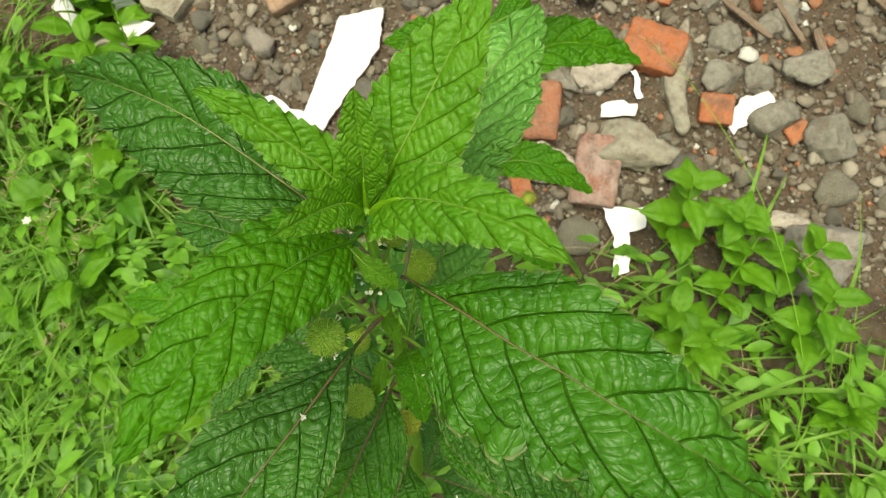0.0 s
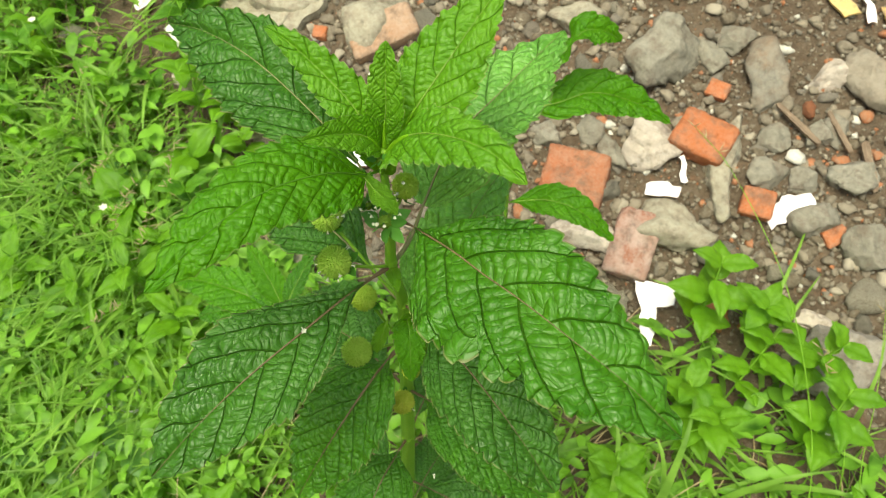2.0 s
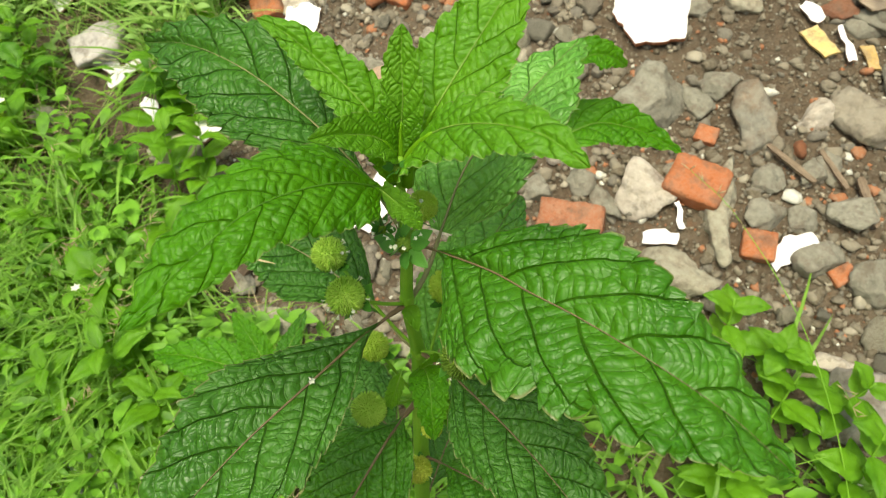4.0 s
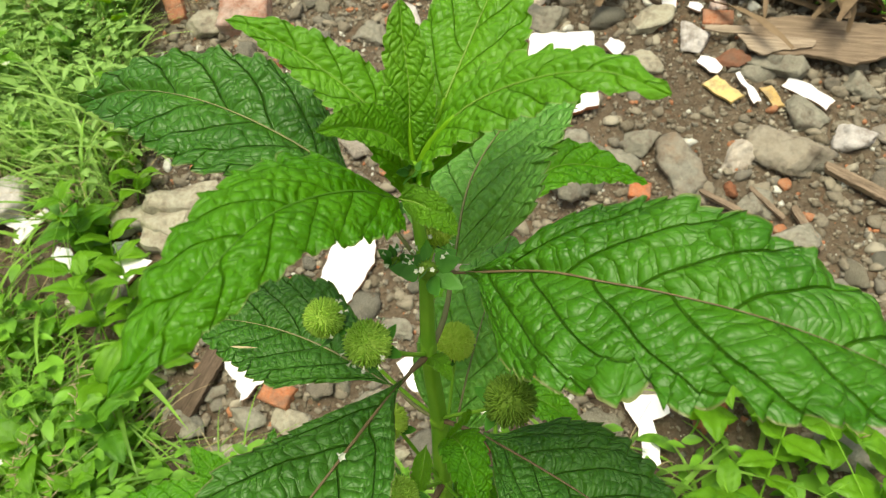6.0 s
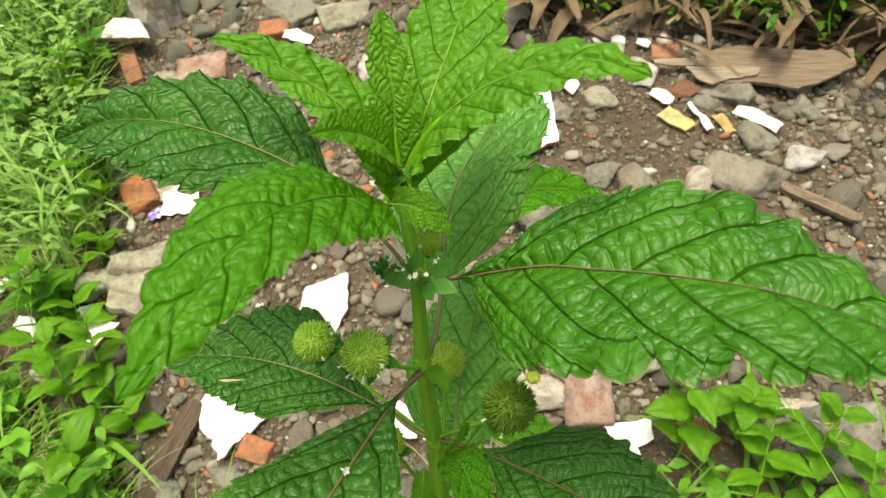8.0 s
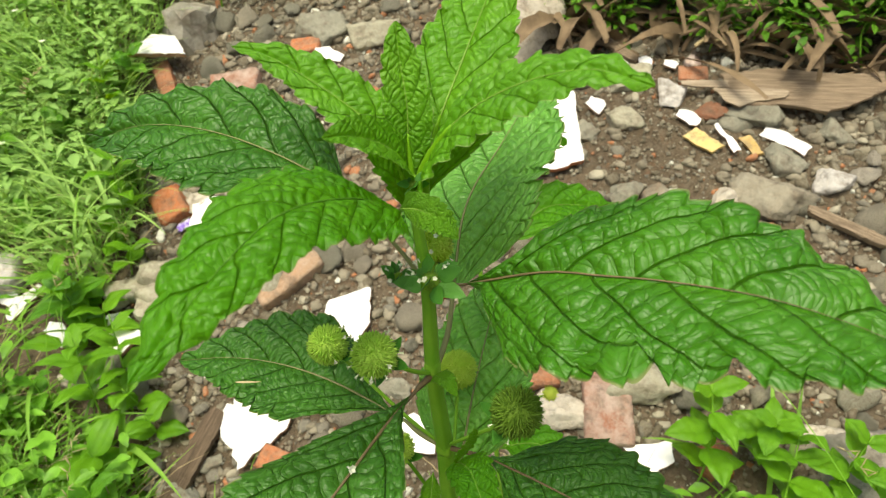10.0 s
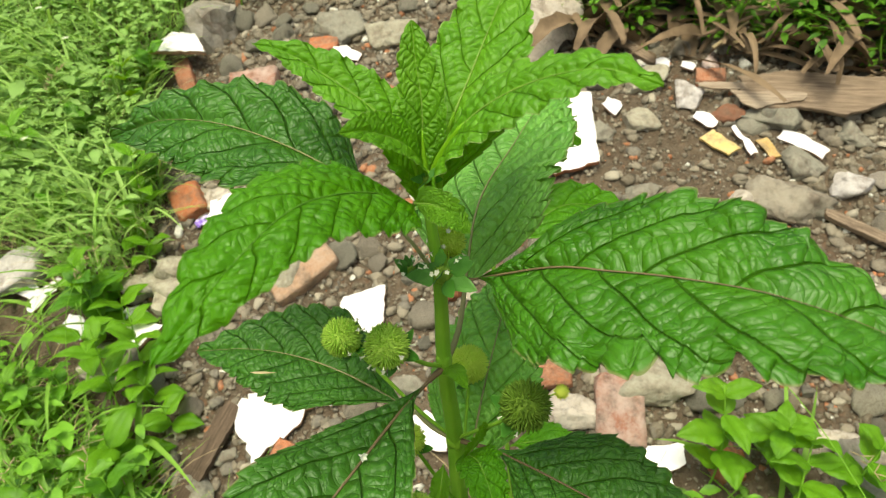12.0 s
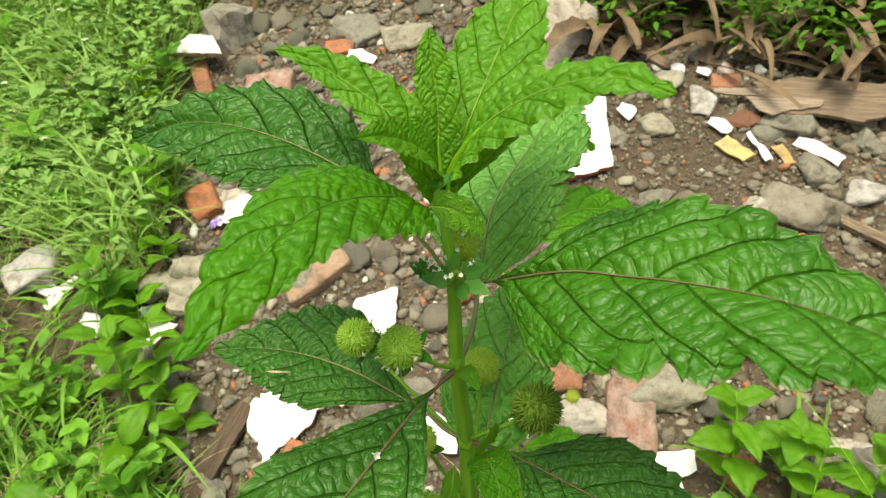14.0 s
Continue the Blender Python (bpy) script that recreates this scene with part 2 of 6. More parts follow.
STONES = {
    "grey": mineral("grey_stone", rgb(0.209, 0.199, 0.146), rgb(0.281, 0.271, 0.209), rgb(0.385, 0.380, 0.297)),
    "rust": mineral("rusty_stone", rgb(0.215, 0.208, 0.165), rgb(0.319, 0.199, 0.108), rgb(0.361, 0.351, 0.270)),
    "beige": mineral("beige_mortar", rgb(0.314, 0.287, 0.204), rgb(0.391, 0.365, 0.264), rgb(0.517, 0.509, 0.385)),
    "cream": mineral("cream_stone", rgb(0.46, 0.41, 0.32), rgb(0.56, 0.50, 0.40), rgb(0.66, 0.62, 0.52)),
    "slab": mineral("grey_slab", rgb(0.275, 0.246, 0.182), rgb(0.319, 0.278, 0.204), rgb(0.429, 0.404, 0.314)),
    "pale": mineral("pale_stone", rgb(0.46, 0.43, 0.38), rgb(0.52, 0.50, 0.46), rgb(0.68, 0.66, 0.62)),
    "rock": mineral("large_rock", rgb(0.262, 0.248, 0.208), rgb(0.340, 0.300, 0.225), rgb(0.440, 0.425, 0.360)),
    "pink": mineral("pink_stone", rgb(0.50, 0.36, 0.29), rgb(0.58, 0.45, 0.38), rgb(0.66, 0.58, 0.52)),
    "orange": mineral("orange_brick", rgb(0.47, 0.145, 0.05), rgb(0.52, 0.19, 0.075), rgb(0.50, 0.30, 0.19), 220),
    "red": mineral("red_brick", rgb(0.40, 0.14, 0.062), rgb(0.44, 0.19, 0.095), rgb(0.46, 0.31, 0.21), 220),
    "umber": mineral("dull_red_brick", rgb(0.225, 0.092, 0.048), rgb(0.285, 0.132, 0.075), rgb(0.33, 0.21, 0.14), 220),
    "dusty": mineral("dusty_brick", rgb(0.34, 0.140, 0.080), rgb(0.56, 0.50, 0.43), rgb(0.56, 0.49, 0.41), 180),
    "beigebrick": mineral("worn_brick", rgb(0.42, 0.25, 0.14), rgb(0.46, 0.33, 0.22), rgb(0.55, 0.46, 0.36), 180),
    "yellow": mineral("yellow_tile", rgb(0.62, 0.44, 0.13), rgb(0.66, 0.50, 0.20), rgb(0.68, 0.56, 0.30), 260, 0.5, 0.001),
    "ochre": mineral("ochre_tile", rgb(0.46, 0.30, 0.08), rgb(0.50, 0.33, 0.11), rgb(0.52, 0.40, 0.20), 260, 0.5, 0.001),
}
TILE_BODY = mineral("tile_body", rgb(0.46, 0.22, 0.11), rgb(0.50, 0.32, 0.20), rgb(0.55, 0.42, 0.30), 260)


def wood(name, dark, light):
    """Weathered timber: grain along its length, grey-brown stains."""
    n = Nodes(name)
    stretch = n.add("ShaderNodeVectorMath")
    stretch.operation = "MULTIPLY"
    n.put(stretch.inputs[0], n.coords())
    n.put(stretch.inputs[1], (5.0, 70.0, 70.0))
    grain = n.noise(stretch.outputs[0], 3.0, 6.0, 0.7)
    stain = n.noise(n.coords(), 14.0, 4.0)
    base = n.mix(n.ramp(grain, 0.35, 0.65), dark, light)
    base = n.mix(n.ramp(stain, 0.45, 0.7, 0.0, 0.6), base, n.mix(0.5, dark, light))
    n.set(Base_Color=base, Roughness=0.85, Specular_IOR_Level=0.25, Normal=n.bump(grain, 0.8, 0.003))
    return n.mat


PLANK = wood("weathered_timber", rgb(0.125, 0.090, 0.058), rgb(0.330, 0.255, 0.172))
PLANK_PALE = wood("dry_pale_timber", rgb(0.210, 0.160, 0.108), rgb(0.440, 0.365, 0.265))
PLANK_DARK = wood("damp_timber", rgb(0.060, 0.042, 0.027), rgb(0.165, 0.120, 0.080))


def white_glaze():
    n = Nodes("white_glaze")
    obj = n.coords()
    dirt = n.ramp(n.noise(obj, 22.0, 5.0), 0.56, 0.78, 0.0, 0.45)
    n.set(Base_Color=n.mix(dirt, rgb(0.82, 0.82, 0.80), rgb(0.55, 0.48, 0.38)), Roughness=n.ramp(dirt, 0, 0.4, 0.22, 0.6))
    n.set(Normal=n.bump(n.noise(obj, 60.0, 3.0), 0.1, 0.001))
    return n.mat


GLAZE = white_glaze()


def soil():
    n = Nodes("soil")
    obj = n.coords()
    large, small = n.noise(obj, 5.0, 5.0), n.noise(obj, 70.0, 8.0, 0.7)
    grit = n.add("ShaderNodeTexVoronoi", Vector=obj, Scale=130.0).outputs["Distance"]
    base = n.mix(n.ramp(large, 0.35, 0.65), rgb(0.090, 0.067, 0.042), rgb(0.140, 0.107, 0.068))
    base = n.mix(n.ramp(small, 0.45, 0.75, 0.0, 0.7), base, rgb(0.205, 0.178, 0.130))
    base = n.mix(n.ramp(small, 0.25, 0.45, 0.5, 0.0), base, rgb(0.040, 0.030, 0.020))
    brick_dust = n.ramp(n.noise(obj, 34.0, 6.0, 0.7), 0.56, 0.72, 0.0, 0.55)
    base = n.mix(brick_dust, base, rgb(0.215, 0.112, 0.058))
    n.set(Base_Color=base, Roughness=0.95, Specular_IOR_Level=0.2)
    n.set(Normal=n.bump(n.math("ADD", small, n.math("MULTIPLY", grit, 0.5)), 0.9, 0.008))
    return n.mat


SOIL = soil()


def rubble_mix():
    """Small rubble: mostly grey-brown, here and there brick and mortar."""
    n = Nodes("small_rubble")
    obj, lot = n.coords(), n.island()
    small = n.noise(obj, 160.0, 6.0, 0.7)
    ramp = n.tree.nodes.new("ShaderNodeValToRGB")
    n.put(ramp.inputs[0], lot)
    ramp.color_ramp.interpolation = "CONSTANT"
    tones = ((0.0, rgb(0.127, 0.105, 0.068)), (0.22, rgb(0.198, 0.173, 0.123)), (0.50, rgb(0.264, 0.234, 0.167)), (0.74, rgb(0.171, 0.158, 0.123)), (0.86, rgb(0.396, 0.363, 0.270)), (0.935, rgb(0.396, 0.164, 0.072)), (0.975, rgb(0.682, 0.690, 0.583)))
    while len(ramp.color_ramp.elements) < len(tones):
        ramp.color_ramp.elements.new(0.5)
    for e, (at, tone) in zip(ramp.color_ramp.elements, tones):
        e.position, e.color = at, tone
    base = n.mix(n.ramp(small, 0.42, 0.75, 0.0, 0.6), ramp.outputs[0], rgb(0.330, 0.307, 0.226))
    n.set(Base_Color=base, Roughness=0.92, Specular_IOR_Level=0.25, Normal=n.bump(small, 0.8, 0.003))
    return n.mat


RUBBLE = rubble_mix()


# ---- helpers of the scene ----
def mesh_of(name, bm, material):
    me = bpy.data.meshes.new(name)
    bm.to_mesh(me)
    bm.free()
    me.materials.append(material)
    return me


def part(name, bm, material, parent, label="", smooth=True):
    me = mesh_of(name, bm, material)
    if smooth:
        me.shade_smooth()
    ob = new(name, me)
    ob.parent = parent
    return tagged(ob, label)


def base_empty(name, m, label, category, group=""):
    ob = new(name)
    ob.empty_display_size = 0.02
    ob.matrix_world = m
    return tagged(ob, label, category, group)


def soft_clamp(v, low, high, soft):
    """v between low and high, easing into both ends over the length soft."""
    v = low + soft * math.log1p(math.exp(min(60, (v - low) / soft)))
    return high - soft * math.log1p(math.exp(min(60, (high - v) / soft)))


def ease(v, low, high):
    u = min(1.0, max(0.0, (v - low) / (high - low)))
    return u * u * (3 - 2 * u)


def ground_z(x, y):
    """The bank: it rises ahead and a little to the right, and levels out all round."""
    flat = 0.1808 * soft_clamp(x, -2.2, 2.2, 0.25) + 0.431 * soft_clamp(y, -0.9, 2.5, 0.2)
    flat -= 0.032 * max(ease(y, 1.05, 1.38), 0.8 * ease(x, 0.62, 0.95) * ease(y, 0.6, 0.8))
    near = max(0.0, 1.0 - max(abs(x), abs(y - 0.7)) / 4.0)
    bumps = 0.012 * noise.noise((x * 5.0, y * 5.0, 1.7)) + 0.005 * noise.noise((x * 17.0, y * 17.0, 4.2))
    return flat + bumps * min(1.0, 3 * near) - 0.002


SLOPE = Vector((-0.1808, -0.431, 1.0)).normalized()


def on_ground(x, y, yaw=0.0, sink=0.0, upright=False):
    """A pose on the ground at x, y: z along the bank's normal, or upright."""
    z = Vector((0, 0, 1)) if upright else SLOPE
    ahead = Vector((math.cos(radians(yaw)), math.sin(radians(yaw)), 0))
    side = z.cross(ahead).normalized()
    ahead = side.cross(z)
    m = Matrix((ahead, side, z)).transposed().to_4x4()
    return Matrix.Translation(Vector((x, y, ground_z(x, y))) - z * sink) @ m


def spline(points, n):
    """n points of a smooth curve through the given ones, evenly spaced by length."""
    p = [Vector(q) for q in points]
    p = [2 * p[0] - p[1], *p, 2 * p[-1] - p[-2]]
    dense = []
    for a, b, c, d in zip(p, p[1:], p[2:], p[3:]):
        for k in range(24):
            t = k / 24
            dense.append(0.5 * (2 * b + (c - a) * t + (2 * a - 5 * b + 4 * c - d) * t * t + (3 * b - 3 * c + d - a) * t**3))
    dense.append(p[-2])
    walked = [0.0]
    for a, b in zip(dense, dense[1:]):
        walked.append(walked[-1] + (b - a).length)
    out = []
    for k in range(n):
        far = walked[-1] * k / (n - 1)
        i = max(j for j in range(len(dense)) if walked[j] <= far + 1e-9)
        i = min(i, len(dense) - 2)
        share = (far - walked[i]) / max(1e-9, walked[i + 1] - walked[i])
        out.append(dense[i].lerp(dense[i + 1], min(1.0, share)))
    return out


def tube(points, radii, sides=8, squareness=0.0, bm=None, flat=1.0, up=None):
    """A tapered tube along points; squareness gives it four edges, flat presses it."""
    bm = bm or bmesh.new()
    rings, last = [], Vector(up or (0.31, 0.17, 0.93))
    for i, p in enumerate(points):
        ahead = (points[min(i + 1, len(points) - 1)] - points[max(i - 1, 0)]).normalized()
        x = ahead.cross(last).normalized()
        y = x.cross(ahead).normalized()
        last = y
        ring = []
        for k in range(sides):
            a = math.tau * k / sides
            r = radii[i] * ((abs(math.cos(a + 0.5)) ** 5 + abs(math.sin(a + 0.5)) ** 5) ** -0.2 if squareness else 1.0)
            ring.append(bm.verts.new(p + x * math.cos(a) * r + y * math.sin(a) * r * flat))
        rings.append(ring)
    for a, b in zip(rings, rings[1:]):
        for k in range(sides):
            bm.faces.new((a[k], a[(k + 1) % sides], b[(k + 1) % sides], b[k]))
    bm.faces.new(list(reversed(rings[0])))
    bm.faces.new(rings[-1])
    return bm


# ---- ground ----
def build_ground():
    """One sheet, fine near the bank and coarse out to the horizon."""
    near = [-1.6 + 0.025 * i for i in range(145)]
    far = [-600.0, -200.0, -60.0, -20.0, -8.0, -4.0, -2.6]
    xs = [*far, *near, *[-v for v in reversed(far)]]
    ys = [v + 0.6 for v in xs]
    verts = [(x, y, ground_z(x, y)) for y in ys for x in xs]
    w = len(xs)
    faces = [(j * w + i, j * w + i + 1, (j + 1) * w + i + 1, (j + 1) * w + i) for j in range(len(ys) - 1) for i in range(w - 1)]
    me = bpy.data.meshes.new("ground")
    me.from_pydata(verts, [], faces)
    me.materials.append(SOIL)
    me.shade_smooth()
    tagged(new("ground", me), "brown gritty soil of a rubble bank", "ground", kind="structure")


build_ground()

# ---- the tall plant ----
PROFILE = ((0, 0.03), (0.06, 0.07), (0.11, 0.20), (0.17, 0.52), (0.24, 0.82), (0.33, 0.98), (0.43, 1.0), (0.57, 0.93), (0.70, 0.77), (0.82, 0.56), (0.91, 0.36), (0.97, 0.18), (1.0, 0.03))


def profile(u, begin=0.0, wedge=0.0):
    if wedge:
        return profile(u, begin) * min(1.0, u / wedge)
    u = begin + (1 - begin) * u
    for (a, p), (b, q) in zip(PROFILE, PROFILE[1:]):
        if u <= b:
            t = (u - a) / (b - a)
            return p + (q - p) * t
    return PROFILE[-1][1]


def pillow(x, power=2.4):
    """1 in the middle of each unit of x, 0 at its ends, with a crease there."""
    return 1.0 - abs(2.0 * (x - math.floor(x)) - 1.0) ** power


def bend_out(x):
    """How far the side veins have been passed at x along the midrib: closer together near the stalk."""
    return x**0.8 if x > 0 else 1.6 * x


def blade_mesh(mid, side, half, seed, teeth=26, veins=6, fold=0.12, droop=0.0, wave=0.8, half_other=None, puff=0.95, begin=0.04, wedge=0.0, wedge_other=None, cuts=(), taper=0.0):
    """A toothed, quilted leaf blade on a midrib of points; side: the way across it; fold: how far the halves rise;
    cuts: (side, place, depth, width) of the deeper notches in its edge."""
    rows, cols = max(110, teeth * 9) + 1, 38 if half > 0.02 else 20
    line = spline(mid, rows)
    rng = random.Random(seed)
    side = Vector(side)
    length = sum((b - a).length for a, b in zip(line, line[1:]))
    bm = bmesh.new()
    uv = bm.loops.layers.uv.new("veins")
    edge_uv = bm.loops.layers.uv.new("edge")
    bands = veins + 1.0
    spacing = 0.042 * length
    bite = 0.088 * min(2.0, max(1.0, 0.024 / half))
    jitter = [rng.uniform(0, 1) for _ in range(97)]
    tooth_size = [rng.uniform(0.75, 1.25) for _ in range(101)]
    grid, coord = [], {}
    m = rows // 2
    ahead = (line[m + 1] - line[m - 1]).normalized()
    flip = -1.0 if (side - ahead * side.dot(ahead)).cross(ahead).z < 0 else 1.0
    for i, p in enumerate(line):
        u = i / (rows - 1)
        ahead = (line[min(i + 1, rows - 1)] - line[max(i - 1, 0)]).normalized()
        across = (side - ahead * side.dot(ahead)).normalized()
        up = across.cross(ahead) * flip
        row = []
        for k in range(-cols, cols + 1):
            s = -1 if k < 0 else 1
            v = (abs(k) / cols) ** 0.9
            wide = (half if s > 0 else (half_other or half)) * profile(u, begin, wedge if s > 0 or wedge_other is None else wedge_other) * (1.0 - taper * u**3)
            bent = u + 0.010 * noise.noise((u * 9 + seed, v * 3, s))
            slant = wide / length * (1.0 * v + 0.62 * v * v)
            phase = bend_out(bent - slant) * bands + (0.4 if s > 0 else 0.0) + 0.10 * noise.noise((u * 5, v * 2.5, seed + 9 * s))
            cell = math.floor(phase)
            lot = jitter[(int(cell) * 7 + (41 if s > 0 else 0)) % 97]
            turn = bent * teeth + 0.3 * s
            step = turn - math.floor(turn)
            saw = (step / 0.72) ** 0.45 if step < 0.72 else ((1 - step) / 0.28) ** 0.7
            size = tooth_size[(int(turn) + (50 if s > 0 else 0)) % 101]
            rim = bend_out(bent - wide / length * 1.62) * bands + (0.4 if s > 0 else 0.0)
            lobe = 0.055 * (0.5 - (rim - math.floor(rim))) + 0.06 * noise.noise((u * 9 + 3 * seed, 4.1 * s, 0.3))
            edge = 1.0 + ((saw - 0.6) * bite * size + lobe) * min(1.0, u * 6) * min(1.0, (1 - u) * 5 + 0.35)
            notch = sum(depth * math.exp(-(((bent - 0.45 * slant - at) / width) ** 2)) for which, at, depth, width in cuts if which == s)
            reach = v * (1 + (edge - 1) * v**3 - notch * v * v)
            ladder = (0.85 * v * wide + u * length) / spacing + 0.42 * noise.noise((u * 9, v * 4.5, seed)) - 0.28 * pillow(phase, 2.0)
            within = phase - cell
            rung = ladder + lot
            fork = math.exp(-(((within - 0.5) / 0.08) ** 2)) * (0.22 + 0.5 * max(0.0, v - 0.45))
            dome, quilt = pillow(phase, 2.6), pillow(rung, 3.0)
            swell = puff * length * 0.0125 * dome**0.6 * (0.60 + 0.40 * quilt**0.8 * (0.7 + 0.6 * jitter[(int(cell) * 5 + int(math.floor(rung)) * 13 + (23 if s > 0 else 0)) % 97])) * (1.0 - fork)
            swell *= min(1.0, v * 5.0) * min(1.0, u * 7) * min(1.0, (1 - u) * 7 + 0.2) * (1.0 - 0.8 * v**5)
            ruffle = wave * length * (0.015 * math.sin(rim * math.tau + 1.2) + 0.012 * math.sin(u * 11 + s * 2.1 + seed * 1.7)) * v**2.5 * min(1.0, u * 5)
            rise = wide * v * (fold - droop * v) + swell + ruffle - length * 0.006 * math.exp(-((v * 8) ** 2))
            q = p + across * (s * wide * reach) + up * rise + ahead * ((edge - 1) * wide * 0.8 * v**3)
            vert = bm.verts.new(q)
            coord[vert] = (phase, ladder, v)
            row.append(vert)
        grid.append(row)
    for a, b in zip(grid, grid[1:]):
        for k in range(2 * cols):
            face = bm.faces.new((a[k], a[k + 1], b[k + 1], b[k]) if flip > 0 else (a[k], b[k], b[k + 1], a[k + 1]))
            inner = 0.4 if k == cols - 1 else 0.0
            middle = sum(coord[v][0] - (inner if v in (a[cols], b[cols]) else 0.0) for v in face.verts) / 4
            cell = math.floor(middle)
            shift = jitter[(int(cell) * 7 + (41 if k >= cols else 0)) % 97]
            for loop in face.loops:
                x, y, z = coord[loop.vert]
                if inner and loop.vert in (a[cols], b[cols]):
                    x -= inner
                loop[uv].uv = (x, y + shift)
                loop[edge_uv].uv = (z, 0.0)
    return bm


def rib_mesh(mid, petiole, thick, side):
    """The stalk and midrib of a leaf, thinning towards its tip."""
    blade = spline(mid, 26)
    stalk = spline([*petiole, mid[0]], 8)[:-1] if petiole else []
    points = [Vector(p) for p in stalk] + [p - Vector((0, 0, 0.0004)) for p in blade]
    n = len(points)
    radii = [thick * (1.75 - 0.7 * i / len(stalk) if i < len(stalk) else 0.8 * max(0.16, 1.0 - 0.95 * (i - len(stalk)) / max(1, n - len(stalk) - 4))) for i in range(n)]
    return tube(points, radii, 7, flat=0.8)


tall_plant = base_empty("tall_weed_plant", pose(0, 0, 0), "tall green weed with toothed crinkled leaves and round burr heads", "plant")
leaf_count = [0]


def leaf(parent, mid, side, half, material, petiole=(), thick=0.0011, rib=None, label="", base=0.0, **shape):
    leaf_count[0] += 1
    blade = part("leaf", blade_mesh(mid, side, half, leaf_count[0], **shape), material, parent, label)
    part("midrib", rib_mesh(mid, petiole, thick, side), rib or RIB, blade, "")
    if base:
        start = spline(mid, 24)[:9]
        part("leaf_base", tube(start, [base * (1 - 0.86 * i / 8) for i in range(9)], 10, flat=0.7), SHOOT, blade, "fleshy pale green leaf base")
    return blade


# main stem, bottom to top
STEM_LINE = [(0.004, -0.012, -0.03), (0.0, 0.012, 0.35), (0.002, 0.03, 0.70), (0.0, 0.045, 0.86), (0.0, 0.046, 0.925), (-0.003, 0.033, 0.995), (-0.002, 0.033, 1.048), (-0.004, 0.035, 1.085), (-0.004, 0.036, 1.103)]
line = spline(STEM_LINE, 90)
part("stem", tube(line, [0.0062 - 0.0046 * (i / 89) ** 4 for i in range(90)], 20, 1), STEM, tall_plant, "square ridged green stem")
for z in (0.56, 0.68, 0.78, 0.865, 0.925, 0.995, 1.048):
    p = min(line, key=lambda q: abs(q.z - z))
    thick = 0.0062 - 0.0046 * (line.index(p) / 89) ** 4
    part("node", tube([p + Vector((0, 0, d)) for d in (-0.005, -0.002, 0.002, 0.005)], [thick * 0.9, thick * 1.10, thick * 1.10, thick * 0.9], 20, 1), STEM, tall_plant)

N1, N2, N3, N4, N0 = (-0.002, 0.033, 1.049), (-0.003, 0.033, 0.996), (0.0, 0.046, 0.926), (0.0, 0.044, 0.865), (-0.004, 0.036, 1.088)

# opposite pairs, from the tip down
leaf(tall_plant, [(-0.004, 0.038, 1.096), (-0.004, 0.042, 1.112), (-0.003, 0.045, 1.13), (-0.004, 0.051, 1.146), (-0.004, 0.056, 1.158)], (1, 0.1, 0), 0.0090, LEAF_BUD, base=0.0030, rib=RIB_NEW, thick=0.0006, teeth=11, veins=5, fold=0.25, wave=0.3, taper=-0.6)
leaf(tall_plant, [(-0.005, 0.035, 1.096), (-0.007, 0.034, 1.110), (-0.013, 0.028, 1.122), (-0.024, 0.014, 1.134), (-0.033, 0.004, 1.139)], (-0.2, 0.72, 0.65), 0.0098, LEAF_BUD, base=0.0028, rib=RIB_NEW, thick=0.0006, teeth=8, veins=5, fold=0.3, wave=0.3)
leaf(tall_plant, [(-0.005, 0.037, 1.088), (-0.009, 0.039, 1.106), (-0.019, 0.042, 1.126), (-0.039, 0.050, 1.142), (-0.055, 0.056, 1.151), (-0.066, 0.060, 1.153)], (0.45, 0.75, 0.45), 0.0128, LEAF_NEW, base=0.0042, rib=RIB_NEW, thick=0.0008, teeth=19, veins=5, fold=0.2, begin=0.14)
leaf(tall_plant, [(-0.002, 0.036, 1.088), (0.002, 0.034, 1.108), (0.014, 0.026, 1.130), (0.033, 0.013, 1.147), (0.054, -0.001, 1.156), (0.071, -0.013, 1.153)], (0.38, 0.76, 0.44), 0.0150, LEAF_NEW, base=0.0044, rib=RIB_NEW, thick=0.0008, teeth=23, veins=7, fold=0.0, droop=0.10, begin=0.13, taper=-0.1, half_other=0.0165)
leaf(tall_plant, [(-0.002, 0.038, 1.084), (0.001, 0.043, 1.098), (0.009, 0.052, 1.117), (0.020, 0.065, 1.134), (0.034, 0.084, 1.153), (0.046, 0.102, 1.167)], (0.92, -0.36, 0.12), 0.0265, LEAF_NEW, [N0], base=0.0042, rib=RIB_NEW, thick=0.0009, teeth=23, label="upright pale green young leaf", half_other=0.0235, begin=0.12, wedge=0.36, wedge_other=0.25)
leaf(tall_plant, [(-0.010, 0.026, 1.094), (-0.026, 0.008, 1.113), (-0.047, -0.020, 1.127), (-0.066, -0.047, 1.124), (-0.086, -0.071, 1.111)], (-0.62, 0.74, 0.22), 0.025, LEAF_SIDE, [N0], rib=RIB_GREEN, thick=0.0007, teeth=19, fold=0.06, droop=0.22, begin=0.19, wedge=0.10, wedge_other=0.10, half_other=0.021)
